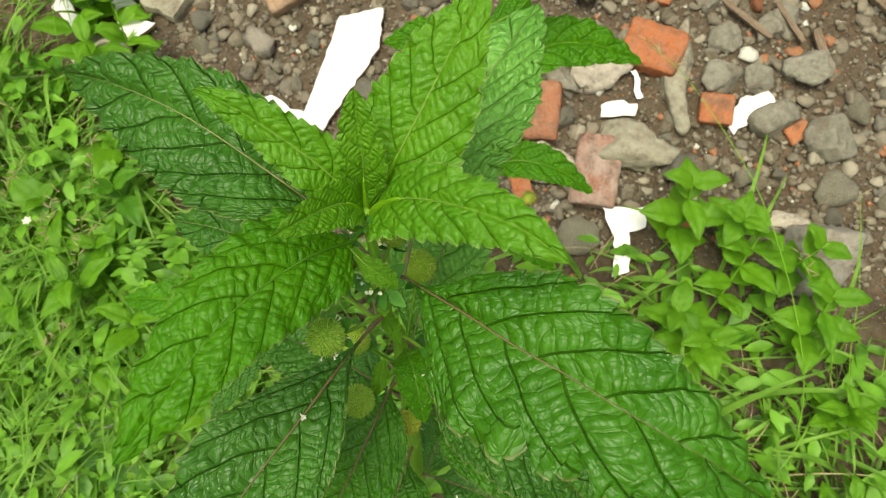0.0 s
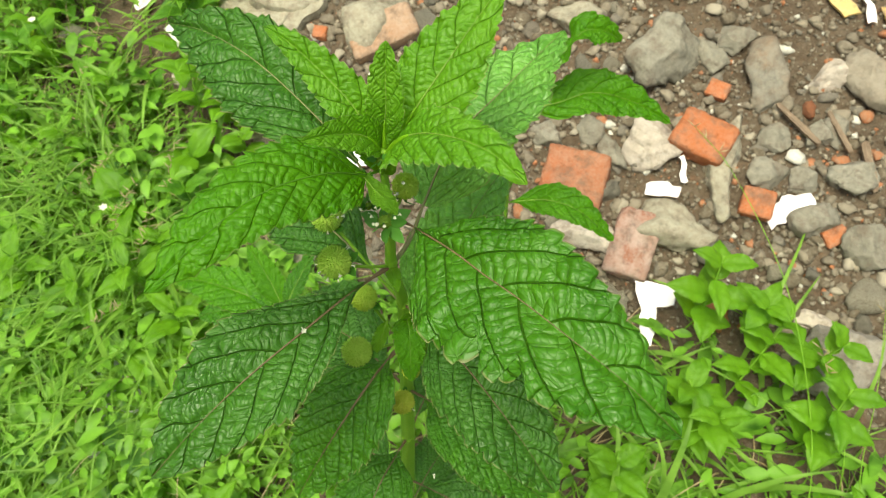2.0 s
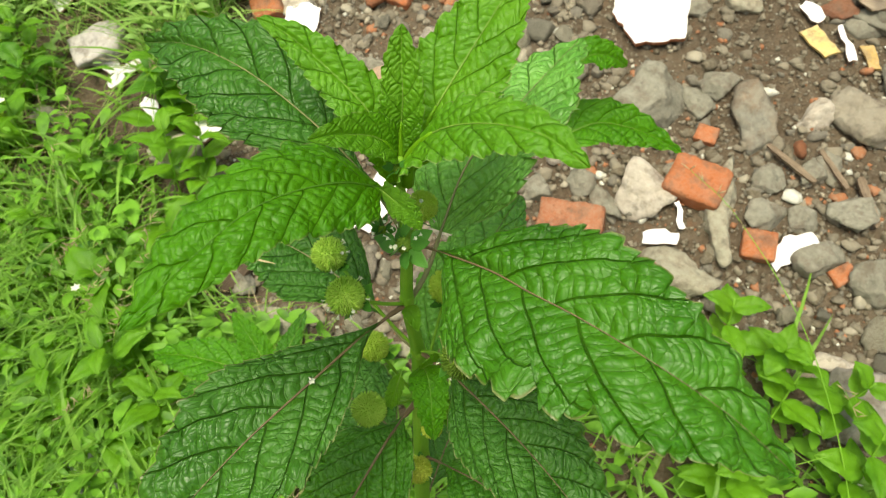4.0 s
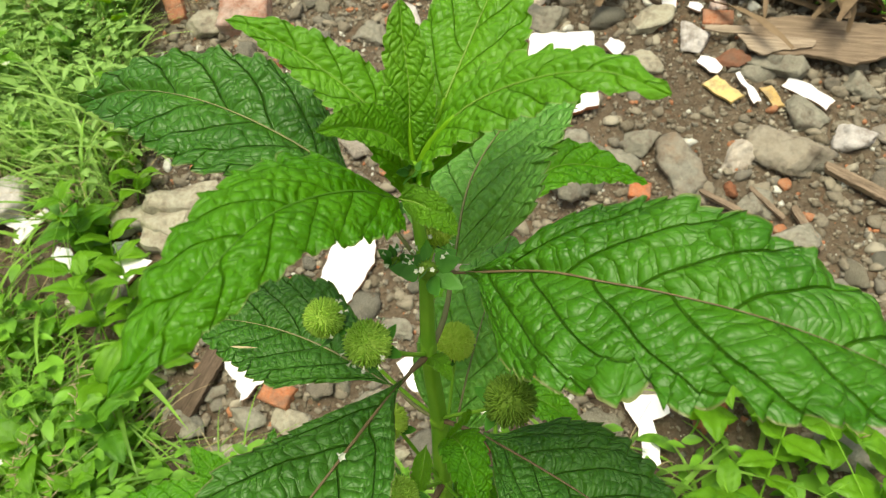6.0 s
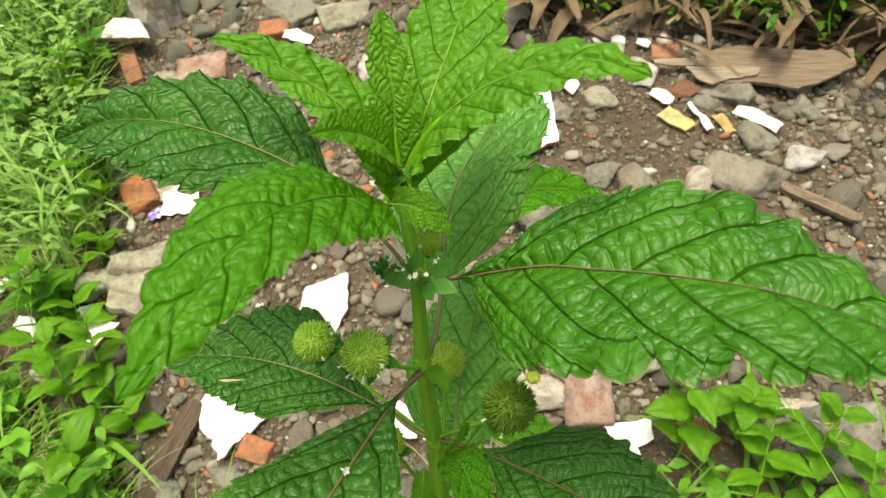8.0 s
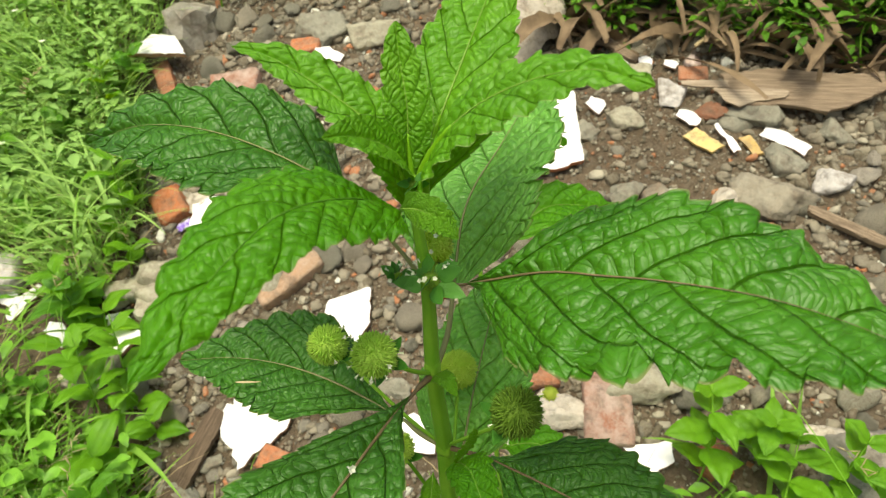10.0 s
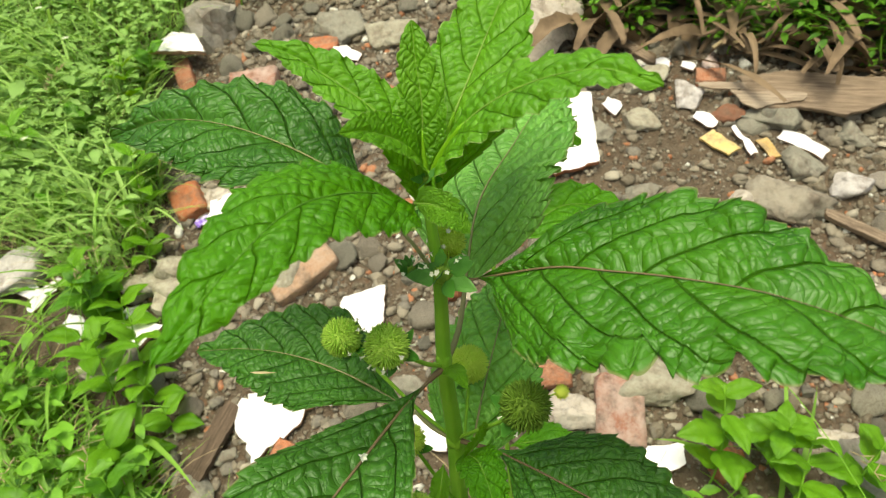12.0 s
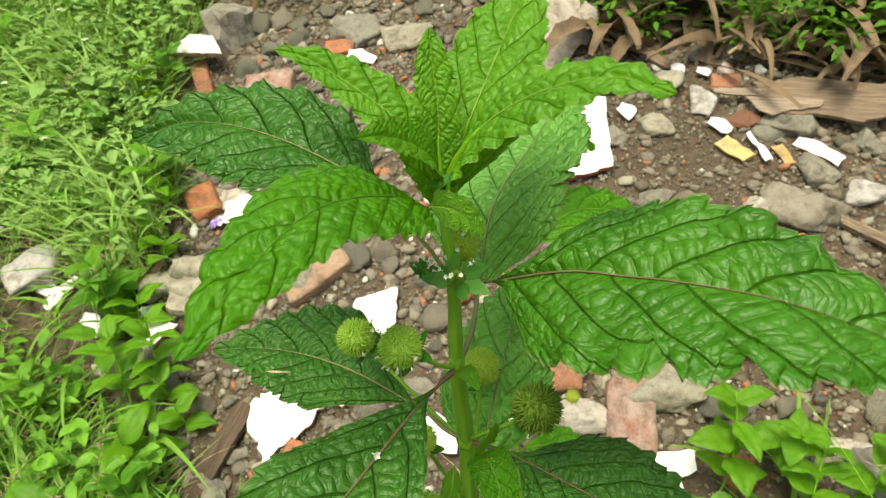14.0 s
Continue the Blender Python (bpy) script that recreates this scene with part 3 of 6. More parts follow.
leaf(tall_plant, [(0.012, 0.027, 1.053), (0.040, -0.002, 1.078), (0.058, -0.018, 1.086), (0.076, -0.031, 1.091), (0.102, -0.050, 1.095), (0.132, -0.066, 1.088), (0.157, -0.078, 1.073)], (0.05, 0.98, 0.2), 0.036, LEAF_MID, [N1], thick=0.0009, teeth=24, fold=0.10, droop=0.06, half_other=0.042, wedge=0.38, wedge_other=0.12, cuts=((-1, 0.36, 0.36, 0.022), (-1, 0.51, 0.20, 0.020)), label="broad glossy leaf with brown midrib")
leaf(tall_plant, [(-0.022, 0.046, 1.078), (-0.046, 0.056, 1.100), (-0.085, 0.080, 1.110), (-0.122, 0.100, 1.108), (-0.158, 0.122, 1.091)], (-0.25, 0.90, 0.34), 0.0265, LEAF_OLD, [N1, (-0.010, 0.039, 1.062)], thick=0.0008, half_other=0.0335, teeth=24, rib=RIB_LIGHT, taper=0.5)
leaf(tall_plant, [(0.012, 0.062, 1.026), (0.020, 0.088, 1.044), (0.030, 0.110, 1.051), (0.046, 0.134, 1.057), (0.064, 0.163, 1.063), (0.082, 0.192, 1.067)], (0.94, -0.10, 0.34), 0.044, LEAF_LIFTED, [N2, (0.006, 0.046, 1.008)], thick=0.0010, half_other=0.036, begin=0.10, teeth=24, rib=RIB_LIGHT, puff=1.3)
leaf(tall_plant, [(-0.012, 0.020, 1.000), (-0.026, -0.004, 1.007), (-0.042, -0.030, 1.010), (-0.064, -0.062, 1.009), (-0.086, -0.092, 0.999), (-0.106, -0.118, 0.982)], (-0.88, 0.40, 0.12), 0.0375, LEAF_OLD, [N2], thick=0.0012, teeth=22, wedge=0.52, label="broad glossy leaf with brown midrib")
leaf(tall_plant, [(-0.020, 0.058, 0.937), (-0.056, 0.080, 0.950), (-0.088, 0.096, 0.955), (-0.120, 0.110, 0.952), (-0.152, 0.120, 0.945)], (0.12, 0.95, 0.22), 0.037, LEAF_OLD, [N3, (-0.012, 0.052, 0.931)], thick=0.0013, wedge=0.42, teeth=22, rib=RIB_LIGHT, taper=0.25)
leaf(tall_plant, [(0.022, 0.028, 0.934), (0.046, 0.006, 0.937), (0.073, -0.020, 0.938), (0.100, -0.044, 0.927), (0.124, -0.064, 0.906)], (0.50, 0.84, 0.12), 0.034, LEAF_OLD, [N3], thick=0.0011, teeth=19)
leaf(tall_plant, [(0.006, 0.056, 0.880), (0.020, 0.088, 0.912), (0.033, 0.116, 0.932), (0.046, 0.146, 0.944), (0.058, 0.172, 0.946)], (0.94, -0.15, 0.22), 0.034, LEAF_LIFTED, [N4], thick=0.0013, teeth=22, rib=RIB_LIGHT, puff=1.6)
leaf(tall_plant, [(-0.008, 0.024, 0.874), (-0.016, 0.002, 0.880), (-0.028, -0.022, 0.870), (-0.045, -0.048, 0.842), (-0.062, -0.074, 0.806)], (-0.95, 0.12, -0.2), 0.034, LEAF_MID, [N4], thick=0.0015, teeth=19)


# lower leaves, in the shade of the others
def low_leaf(z, yaw, reach, half, sag, material, tip_rise=0.02):
    a = radians(yaw)
    way = Vector((math.cos(a), math.sin(a), 0))
    p = min(line, key=lambda q: abs(q.z - z)).copy()
    mid = [p + way * 0.02 + Vector((0, 0, 0.01)), p + way * reach * 0.4 + Vector((0, 0, tip_rise)), p + way * reach * 0.72 + Vector((0, 0, tip_rise - sag * 0.45)), p + way * reach + Vector((0, 0, tip_rise - sag))]
    leaf(tall_plant, mid, (-way.y, way.x, 0.0), half, material, [p], thick=0.0010, teeth=19)


low_leaf(0.78, 152, 0.15, 0.036, 0.03, LEAF_OLD)
low_leaf(0.78, -28, 0.15, 0.036, 0.04, LEAF_MID)
low_leaf(0.68, 75, 0.15, 0.036, 0.03, LEAF_OLD)
low_leaf(0.68, -105, 0.14, 0.036, 0.04, LEAF_MID)
low_leaf(0.56, 160, 0.15, 0.034, 0.04, LEAF_OLD)
low_leaf(0.56, -20, 0.15, 0.034, 0.04, LEAF_OLD)
low_leaf(0.44, 70, 0.13, 0.032, 0.04, LEAF_OLD)
low_leaf(0.44, -110, 0.13, 0.032, 0.04, LEAF_OLD)


def burr_mesh(radius, seed, spikes=680, length=0.19):
    """A round head of narrow pointed lobes."""
    rng = random.Random(seed)
    bm = bmesh.new()
    bmesh.ops.create_icosphere(bm, subdivisions=2, radius=radius * 0.80)
    for k in range(spikes):
        z = 1 - 2 * (k + 0.5) / spikes
        a = k * 2.39996 + rng.uniform(-0.15, 0.15)
        r = math.sqrt(1 - z * z)
        way = Vector((r * math.cos(a), r * math.sin(a), z))
        tip = (way + Vector((rng.uniform(-1, 1), rng.uniform(-1, 1), rng.uniform(-1, 1))) * 0.12).normalized() * radius * (0.90 + length * rng.uniform(0.25, 1.0))
        x = way.orthogonal().normalized()
        y = way.cross(x)
        foot = way * radius * 0.76
        w = radius * 0.052
        ring = [bm.verts.new(foot + (x * math.cos(b) + y * math.sin(b)) * w) for b in (0, 2.1, 4.2)]
        mid = [bm.verts.new(foot.lerp(tip, 0.55) + (x * math.cos(b) + y * math.sin(b)) * w * 0.75) for b in (0, 2.1, 4.2)]
        top = bm.verts.new(tip)
        for j in range(3):
            bm.faces.new((ring[j], ring[(j + 1) % 3], mid[(j + 1) % 3], mid[j]))
            bm.faces.new((mid[j], mid[(j + 1) % 3], top))
    return bm


def small_leaf(points, side, half, rows=10, teeth=8):
    """A small bract or weed leaf, widest below its middle, folded along it and puffed between its veins; teeth: how many along each edge."""
    rows = rows + 9 if teeth and rows > 9 else rows
    pts = spline(points, rows)
    side = Vector(side)
    bm = bmesh.new()
    uv = bm.loops.layers.uv.new("veins")
    coord = {}
    grid = []
    steps = (-1, -0.8, -0.55, -0.28, 0, 0.28, 0.55, 0.8, 1) if rows > 9 else (-1, -0.55, 0, 0.55, 1)
    for i, p in enumerate(pts):
        u = i / (rows - 1)
        ahead = (pts[min(i + 1, rows - 1)] - pts[max(i - 1, 0)]).normalized()
        across = (side - ahead * side.dot(ahead)).normalized()
        up = across.cross(ahead)
        up = up if up.z >= 0 else -up
        w = half * max(0.04, (math.sin(math.pi * u**0.72) ** 0.8) * (1.0 - 0.12 * u))
        saw = 1.0 + (0.09 * ((u * teeth) % 1.0) ** 0.6 - 0.05 if teeth else 0.0)
        ripple = 0.12 * w * math.sin(u * 13 + 40 * half)
        row = []
        for k in steps:
            phase = 5.0 * u - 0.9 * abs(k) + (0.4 if k > 0 else 0.0)
            puff = 0.075 * half * pillow(phase, 2.4) * min(1.0, 4 * abs(k)) * (1 - abs(k) ** 4)
            q = bm.verts.new(p + across * w * k * (saw if abs(k) == 1 else 1) + up * (abs(k) * w * (0.30 - 0.22 * abs(k)) + ripple * k * k + puff - (0.06 * w if k == 0 else 0)))
            coord[q] = (phase, 16.0 * u + 3.0 * abs(k))
            row.append(q)
        grid.append(row)
    for a, b in zip(grid, grid[1:]):
        for k in range(len(steps) - 1):
            face = bm.faces.new((a[k], a[k + 1], b[k + 1], b[k]))
            for loop in face.loops:
                loop[uv].uv = coord[loop.vert]
    return bm


def floret_mesh(seed):
    """A tiny two-lipped white flower."""
    rng = random.Random(seed)
    bm = tube([Vector((0, 0, 0)), Vector((0, 0, 0.0015)), Vector((0, 0, 0.003))], [0.0004, 0.0005, 0.0009], 6)
    for k in range(5):
        a = math.tau * k / 5 + rng.uniform(-0.2, 0.2)
        way = Vector((math.cos(a), math.sin(a), 0.35))
        p = Vector((0, 0, 0.003))
        x = Vector((-math.sin(a), math.cos(a), 0))
        v = [bm.verts.new(q) for q in (p + x * 0.0004, p + way * 0.0012 + x * 0.0008, p + way * 0.0021, p + way * 0.0012 - x * 0.0008, p - x * 0.0004)]
        bm.faces.new(v)
    return bm


def flower_head(at, radius, stalk, material, seed, florets=8, bracts=4, label="", low=False):
    rng = random.Random(seed)
    at = Vector(at)
    head = part("flower_head", burr_mesh(radius, seed), material, tall_plant, label)
    head.matrix_local = Matrix.Translation(at)
    pts = [Vector(p) - at for p in stalk]
    away = (pts[-2] if len(pts) > 1 else pts[0]).normalized()
    part("flower_stalk", tube(spline([*pts[:-1], away * radius * 0.6], 10), [0.0011] * 10, 7), STEM, head)
    x = away.orthogonal().normalized()
    y = away.cross(x)
    for k in range(bracts):
        a = math.tau * k / bracts + rng.uniform(-0.3, 0.3)
        out = x * math.cos(a) + y * math.sin(a)
        b0 = away * radius * 0.9 + out * radius * 0.15
        part("bract", small_leaf([b0, b0 + out * radius * 0.55 + away * radius * 0.12, b0 + out * radius * 1.05], away.cross(out), radius * 0.30, 7), LEAF_PLAIN, head)
    for k in range(florets):
        a = rng.uniform(0, math.tau)
        lift = rng.uniform(-0.3, 0.75)
        way = (x * math.cos(a) + y * math.sin(a) + away * lift).normalized()
        f = part("floret", floret_mesh(seed * 31 + k), PETAL, head, "tiny white flower")
        f.matrix_local = Matrix.Translation(way * radius * 1.0) @ way.to_track_quat("Z", "Y").to_matrix().to_4x4() @ Matrix.Diagonal((0.6, 0.6, 0.6, 1))


LEAF_PLAIN = plain_plant("bract_green", rgb(0.028, 0.125, 0.012), rgb(0.065, 0.21, 0.024), 0.45, 120)
flower_head((-0.027, 0.001, 1.043), 0.0098, [N2, (-0.012, 0.020, 1.012), (-0.020, 0.008, 1.030), (-0.027, 0.001, 1.043)], BURR, 1, 12, label="green bristly flower head with tiny white flowers")
flower_head((-0.054, 0.063, 0.995), 0.0108, [N3, (-0.018, 0.052, 0.945), (-0.040, 0.059, 0.976), (-0.054, 0.063, 0.995)], BURR, 2, 5)
flower_head((0.013, 0.087, 0.942), 0.0118, [N4, (0.006, 0.066, 0.898), (0.011, 0.080, 0.925), (0.013, 0.087, 0.942)], BURR_PALE, 3, 1, 2)
flower_head((0.031, 0.001, 0.998), 0.0122, [N3, (0.010, 0.034, 0.945), (0.022, 0.016, 0.972), (0.031, 0.001, 0.998)], BURR_DARK, 4, 2)
flower_head((0.004, 0.050, 1.058), 0.0082, [N1, (0.001, 0.042, 1.050), (0.004, 0.050, 1.058)], BURR_PALE, 5, 5, 3)
flower_head((-0.024, 0.002, 0.925), 0.0110, [N4, (-0.008, 0.030, 0.885), (-0.018, 0.012, 0.908), (-0.024, 0.002, 0.925)], BURR, 6, 0, 3)
flower_head((-0.026, 0.036, 0.942), 0.0100, [N4, (-0.010, 0.040, 0.895), (-0.020, 0.038, 0.925), (-0.026, 0.036, 0.942)], BURR_PALE, 7, 0, 3)
flower_head((0.002, 0.018, 0.803), 0.0105, [(0.001, 0.036, 0.78), (0.002, 0.026, 0.790), (0.002, 0.018, 0.803)], BURR_YELLOW, 8, 1, 3)
flower_head((0.014, 0.004, 0.905), 0.0070, [N4, (0.006, 0.026, 0.88), (0.012, 0.010, 0.895), (0.014, 0.004, 0.905)], BURR_YELLOW, 9, 0, 4)


def bud_cluster(at, seed, size=0.006, florets=6):
    """Young flowers packed at a leaf axil: dark bracts with buds and small white flowers between them."""
    rng = random.Random(seed)
    head = part("flower_bud", burr_mesh(size * 0.40, seed, 60, 0.3), BURR_DARK, tall_plant, "cluster of green buds with tiny white flowers")
    head.matrix_local = Matrix.Translation(Vector(at))
    for k in range(9):
        a = math.tau * k / 9 + rng.uniform(-0.3, 0.3)
        out = Vector((math.cos(a), math.sin(a), rng.uniform(-0.2, 0.9))).normalized()
        part("bract", small_leaf([out * size * 0.3, out * size * 0.7, out * size * rng.uniform(0.9, 1.4)], out.orthogonal(), size * 0.32, 7), LEAF_PLAIN, head)
    for k in range(florets):
        way = Vector((rng.uniform(-1, 1), rng.uniform(-1, 0.4), rng.uniform(0.0, 1))).normalized()
        f = part("floret", floret_mesh(seed * 7 + k), PETAL, head, "tiny white flower")
        f.matrix_local = Matrix.Translation(way * size * 0.7) @ way.to_track_quat("Z", "Y").to_matrix().to_4x4() @ Matrix.Diagonal((0.55, 0.55, 0.55, 1))


bud_cluster((-0.001, 0.020, 1.062), 21, 0.0125, 11)
bud_cluster((-0.014, 0.034, 1.055), 22, 0.0075, 5)
bud_cluster((-0.004, 0.029, 1.103), 23, 0.0055, 0)
bud_cluster((-0.012, 0.030, 1.086), 24, 0.0045, 0)
# small leaves at the joints
for pts, side, half in (
    ([(0.004, 0.036, 0.926), (0.010, 0.020, 0.938), (0.014, 0.004, 0.934), (0.017, -0.010, 0.918)], (0.9, 0.3, 0.1), 0.012),
    ([(-0.003, 0.030, 0.998), (0.002, 0.020, 1.004), (0.006, 0.012, 1.001)], (0.8, 0.5, 0.1), 0.0048),
    ([(0.004, 0.030, 0.930), (0.012, 0.024, 0.952), (0.014, 0.020, 0.968)], (0.7, 0.2, 0.4), 0.006),
    ([(-0.010, 0.020, 1.099), (-0.003, 0.011, 1.103), (0.004, 0.007, 1.100), (0.010, 0.005, 1.092)], (0.1, -0.5, -0.85), 0.0068),
    ([(-0.008, 0.030, 0.926), (-0.012, 0.018, 0.915), (-0.018, 0.008, 0.905)], (0.8, -0.5, 0.1), 0.006),
    ([(0.006, 0.040, 0.87), (0.020, 0.026, 0.884), (0.032, 0.016, 0.878)], (0.5, 0.8, 0.1), 0.009),
):
    leaf(tall_plant, pts, side, half, LEAF_SIDE if half > 0.008 else LEAF_BUD, rib=RIB_NEW, thick=0.0005, teeth=11, veins=5)

# ---- the second plant behind it ----
back_plant = base_empty("tall_weed_plant", on_ground(0.085, 0.30, upright=True), "slender green weed with toothed leaves behind the taller one", "plant")
back_foot = back_plant.matrix_world.translation.copy()


def back(points):
    return [Vector(p) - back_foot for p in points]


back_line = spline(back([(0.085, 0.30, back_foot.z - 0.02), (0.074, 0.305, 0.45), (0.060, 0.308, 0.75), (0.056, 0.31, 0.93)]), 40)
part("stem", tube(back_line, [0.0036 - 0.002 * i / 39 for i in range(40)], 12, 1), STEM, back_plant)
for pts, side, half, m in (
    ([(0.058, 0.310, 0.868), (0.095, 0.312, 0.885), (0.125, 0.325, 0.892), (0.160, 0.334, 0.882), (0.190, 0.336, 0.868), (0.211, 0.334, 0.857)], (0.1, 0.9, 0.3), 0.024, LEAF_SIDE),
    ([(0.061, 0.308, 0.722), (0.092, 0.308, 0.735), (0.116, 0.300, 0.748), (0.148, 0.292, 0.744), (0.186, 0.280, 0.718)], (0.2, 0.9, 0.2), 0.021, LEAF_SIDE),
    ([(0.056, 0.310, 0.922), (0.090, 0.313, 0.945), (0.105, 0.325, 0.962), (0.125, 0.336, 0.957), (0.143, 0.344, 0.942)], (0.3, 0.8, 0.3), 0.018, LEAF_SIDE),
    ([(0.058, 0.310, 0.868), (0.050, 0.325, 0.892), (0.010, 0.340, 0.885), (-0.025, 0.350, 0.868)], (0.1, 0.9, 0.2), 0.022, LEAF_SIDE),
    ([(0.061, 0.308, 0.722), (0.055, 0.322, 0.750), (0.030, 0.335, 0.742), (0.005, 0.345, 0.722)], (0.2, 0.9, 0.2), 0.020, LEAF_SIDE),
    ([(0.068, 0.306, 0.588), (0.084, 0.30, 0.60), (0.110, 0.285, 0.615), (0.140, 0.270, 0.600), (0.165, 0.258, 0.575)], (0.4, 0.8, 0.2), 0.022, LEAF_SIDE),
    ([(0.068, 0.306, 0.588), (0.050, 0.325, 0.612), (0.015, 0.335, 0.595)], (0.4, 0.8, 0.2), 0.022, LEAF_SIDE),
):
    leaf(back_plant, back(pts), side, half, m, rib=RIB_NEW, thick=0.0009, teeth=18, begin=0.0)
yellow = part("flower_head", burr_mesh(0.009, 77, 120), BURR_YELLOW, back_plant, "yellowish bristly flower head")
yellow.matrix_local = Matrix.Translation(back([(0.125, 0.300, 0.675)])[0])
part("flower_stalk", tube(spline([Vector(p) - (Vector((0.125, 0.300, 0.675)) - back_foot) for p in back([(0.064, 0.307, 0.640), (0.11, 0.304, 0.665), (0.125, 0.300, 0.675)])], 8), [0.001] * 8, 6), STEM, yellow)

sliver = part("dry_sliver", small_leaf([(-0.112, 0.082, 0.9585), (-0.104, 0.080, 0.9592), (-0.096, 0.079, 0.959)], (0.1, 0.9, 0.2), 0.0008, 6), STRAW, tall_plant, "small dry straw-coloured sliver")
for k, p in enumerate(((-0.042, -0.028, 1.0125), (-0.072, 0.080, 0.950), (0.040, -0.040, 0.80))):
    f = part("fallen_floret", floret_mesh(900 + k), PETAL, tall_plant, "tiny white fallen flower")
    f.matrix_local = Matrix.Translation(Vector(p)) @ pose(0, 0, 0, 70, 20 * k, 40 + 70 * k)

# ---- a third, lower plant in the grass ----
low_plant = base_empty("tall_weed_plant", on_ground(-0.19, 0.215, upright=True), "young green weed with toothed leaves in the grass", "plant")
low_foot = low_plant.matrix_world.translation.copy()


def low(points):
    return [Vector(p) - low_foot for p in points]


part("stem", tube(spline(low([(-0.19, 0.215, low_foot.z - 0.02), (-0.195, 0.21, 0.3), (-0.20, 0.205, 0.56)]), 20), [0.004 - 0.0015 * i / 19 for i in range(20)], 12, 1), STEM, low_plant)
for pts, side, half, m in (
    ([(-0.20, 0.205, 0.56), (-0.190, 0.225, 0.585), (-0.178, 0.250, 0.605), (-0.170, 0.27, 0.62)], (0.9, -0.3, 0.1), 0.014, LEAF_MID),
    ([(-0.205, 0.20, 0.55), (-0.25, 0.213, 0.566), (-0.31, 0.225, 0.562), (-0.365, 0.232, 0.545)], (0.1, 0.9, 0.15), 0.030, LEAF_SIDE),
    ([(-0.205, 0.21, 0.555), (-0.222, 0.23, 0.575), (-0.243, 0.25, 0.592), (-0.262, 0.268, 0.602)], (0.8, 0.5, 0.2), 0.019, LEAF_SIDE),
    ([(-0.205, 0.20, 0.55), (-0.245, 0.195, 0.56), (-0.285, 0.19, 0.555), (-0.315, 0.185, 0.54)], (0.1, 0.9, 0.1), 0.027, LEAF_MID),
    ([(-0.195, 0.20, 0.55), (-0.17, 0.17, 0.555), (-0.14, 0.14, 0.54)], (0.7, 0.6, 0.1), 0.024, LEAF_MID),
    ([(-0.197, 0.21, 0.48), (-0.17, 0.25, 0.50), (-0.14, 0.285, 0.495), (-0.115, 0.31, 0.475)], (0.8, -0.5, 0.1), 0.026, LEAF_OLD),
    ([(-0.197, 0.21, 0.48), (-0.22, 0.17, 0.49), (-0.245, 0.13, 0.48), (-0.26, 0.10, 0.46)], (0.8, -0.5, 0.1), 0.026, LEAF_OLD),
    ([(-0.195, 0.21, 0.40), (-0.24, 0.23, 0.41), (-0.29, 0.25, 0.40), (-0.32, 0.26, 0.38)], (0.3, 0.9, 0.1), 0.026, LEAF_OLD),
    ([(-0.195, 0.21, 0.40), (-0.15, 0.19, 0.41), (-0.11, 0.17, 0.395)], (0.3, 0.9, 0.1), 0.026, LEAF_OLD),
):
    leaf(low_plant, low(pts), side, half, m, rib=RIB_NEW, thick=0.0009, teeth=14)

# ---- rubble ----
PLACED = []
rubble_rng = random.Random(5)


def unit_ball(fineness):
    bm = bmesh.new()
    bmesh.ops.create_icosphere(bm, subdivisions=fineness, radius=1.0)
    bm.verts.index_update()
    ways = np.array([v.co[:] for v in bm.verts])
    tris = [tuple(v.index for v in f.verts) for f in bm.faces]
    bm.free()
    return ways, tris


BALLS = {k: unit_ball(k) for k in (1, 2, 3, 4)}


def rock_mesh(rng, l, w, h, fineness=3, planes=11, rough=0.05, worn=42.0, boxed=False):
    """A broken lump: breaks along random planes, worn where they meet, with a pitted face."""
    ways, tris = BALLS[fineness]
    normals = np.array([Vector([rng.gauss(0, 1) for _ in range(3)]).normalized()[:] for _ in range(planes)])
    depth = np.array([rng.uniform(0.5, 1.0) for _ in range(planes)])
    if boxed:
        sides = np.array(((1, 0, 0), (-1, 0, 0), (0, 1, 0), (0, -1, 0), (0, 0, 1), (0, 0, -1)), dtype=float)
        normals, depth = np.vstack((sides, normals)), np.concatenate((np.full(6, 0.72), depth + 0.30))
    facing = np.maximum(ways @ normals.T / depth, 0.02)
    radius = 1.0 / (facing**worn).sum(axis=1) ** (1.0 / worn)
    points = ways * np.minimum(radius, 1.5)[:, None]
    low, high = points.min(axis=0), points.max(axis=0)
    points = ((points - low) / (high - low) - 0.5) * np.array((l, w, h))
    if rough:
        s, seed = max(l, w, h), rng.uniform(0, 50)
        for i, p in enumerate(points):
            at = Vector(p) / s
            bump = noise.noise(at * 3.2 + Vector((seed, 0, 0))) + 0.7 * noise.noise(at * 7.5 + Vector((0, seed, 0))) + 0.55 * noise.noise(at * 17.0 + Vector((0, 0, seed)))
            points[i] += ways[i] * s * rough * bump
    return [tuple(p) for p in points], tris


def lump(name, shape, material):
    me = bpy.data.meshes.new(name)
    me.from_pydata(shape[0], [], shape[1])
    me.materials.append(material)
    me.shade_smooth()
    return me


def sit(ob, x, y, yaw, h, sink=0.3, tilt=0.0):
    tip = Matrix.Rotation(radians(tilt), 4, "X")
    ob.matrix_world = on_ground(x, y, yaw) @ Matrix.Translation((0, 0, h * (0.5 - sink))) @ tip
    PLACED.append((x, y, max(ob.dimensions.x, ob.dimensions.y, 0.02) / 2))


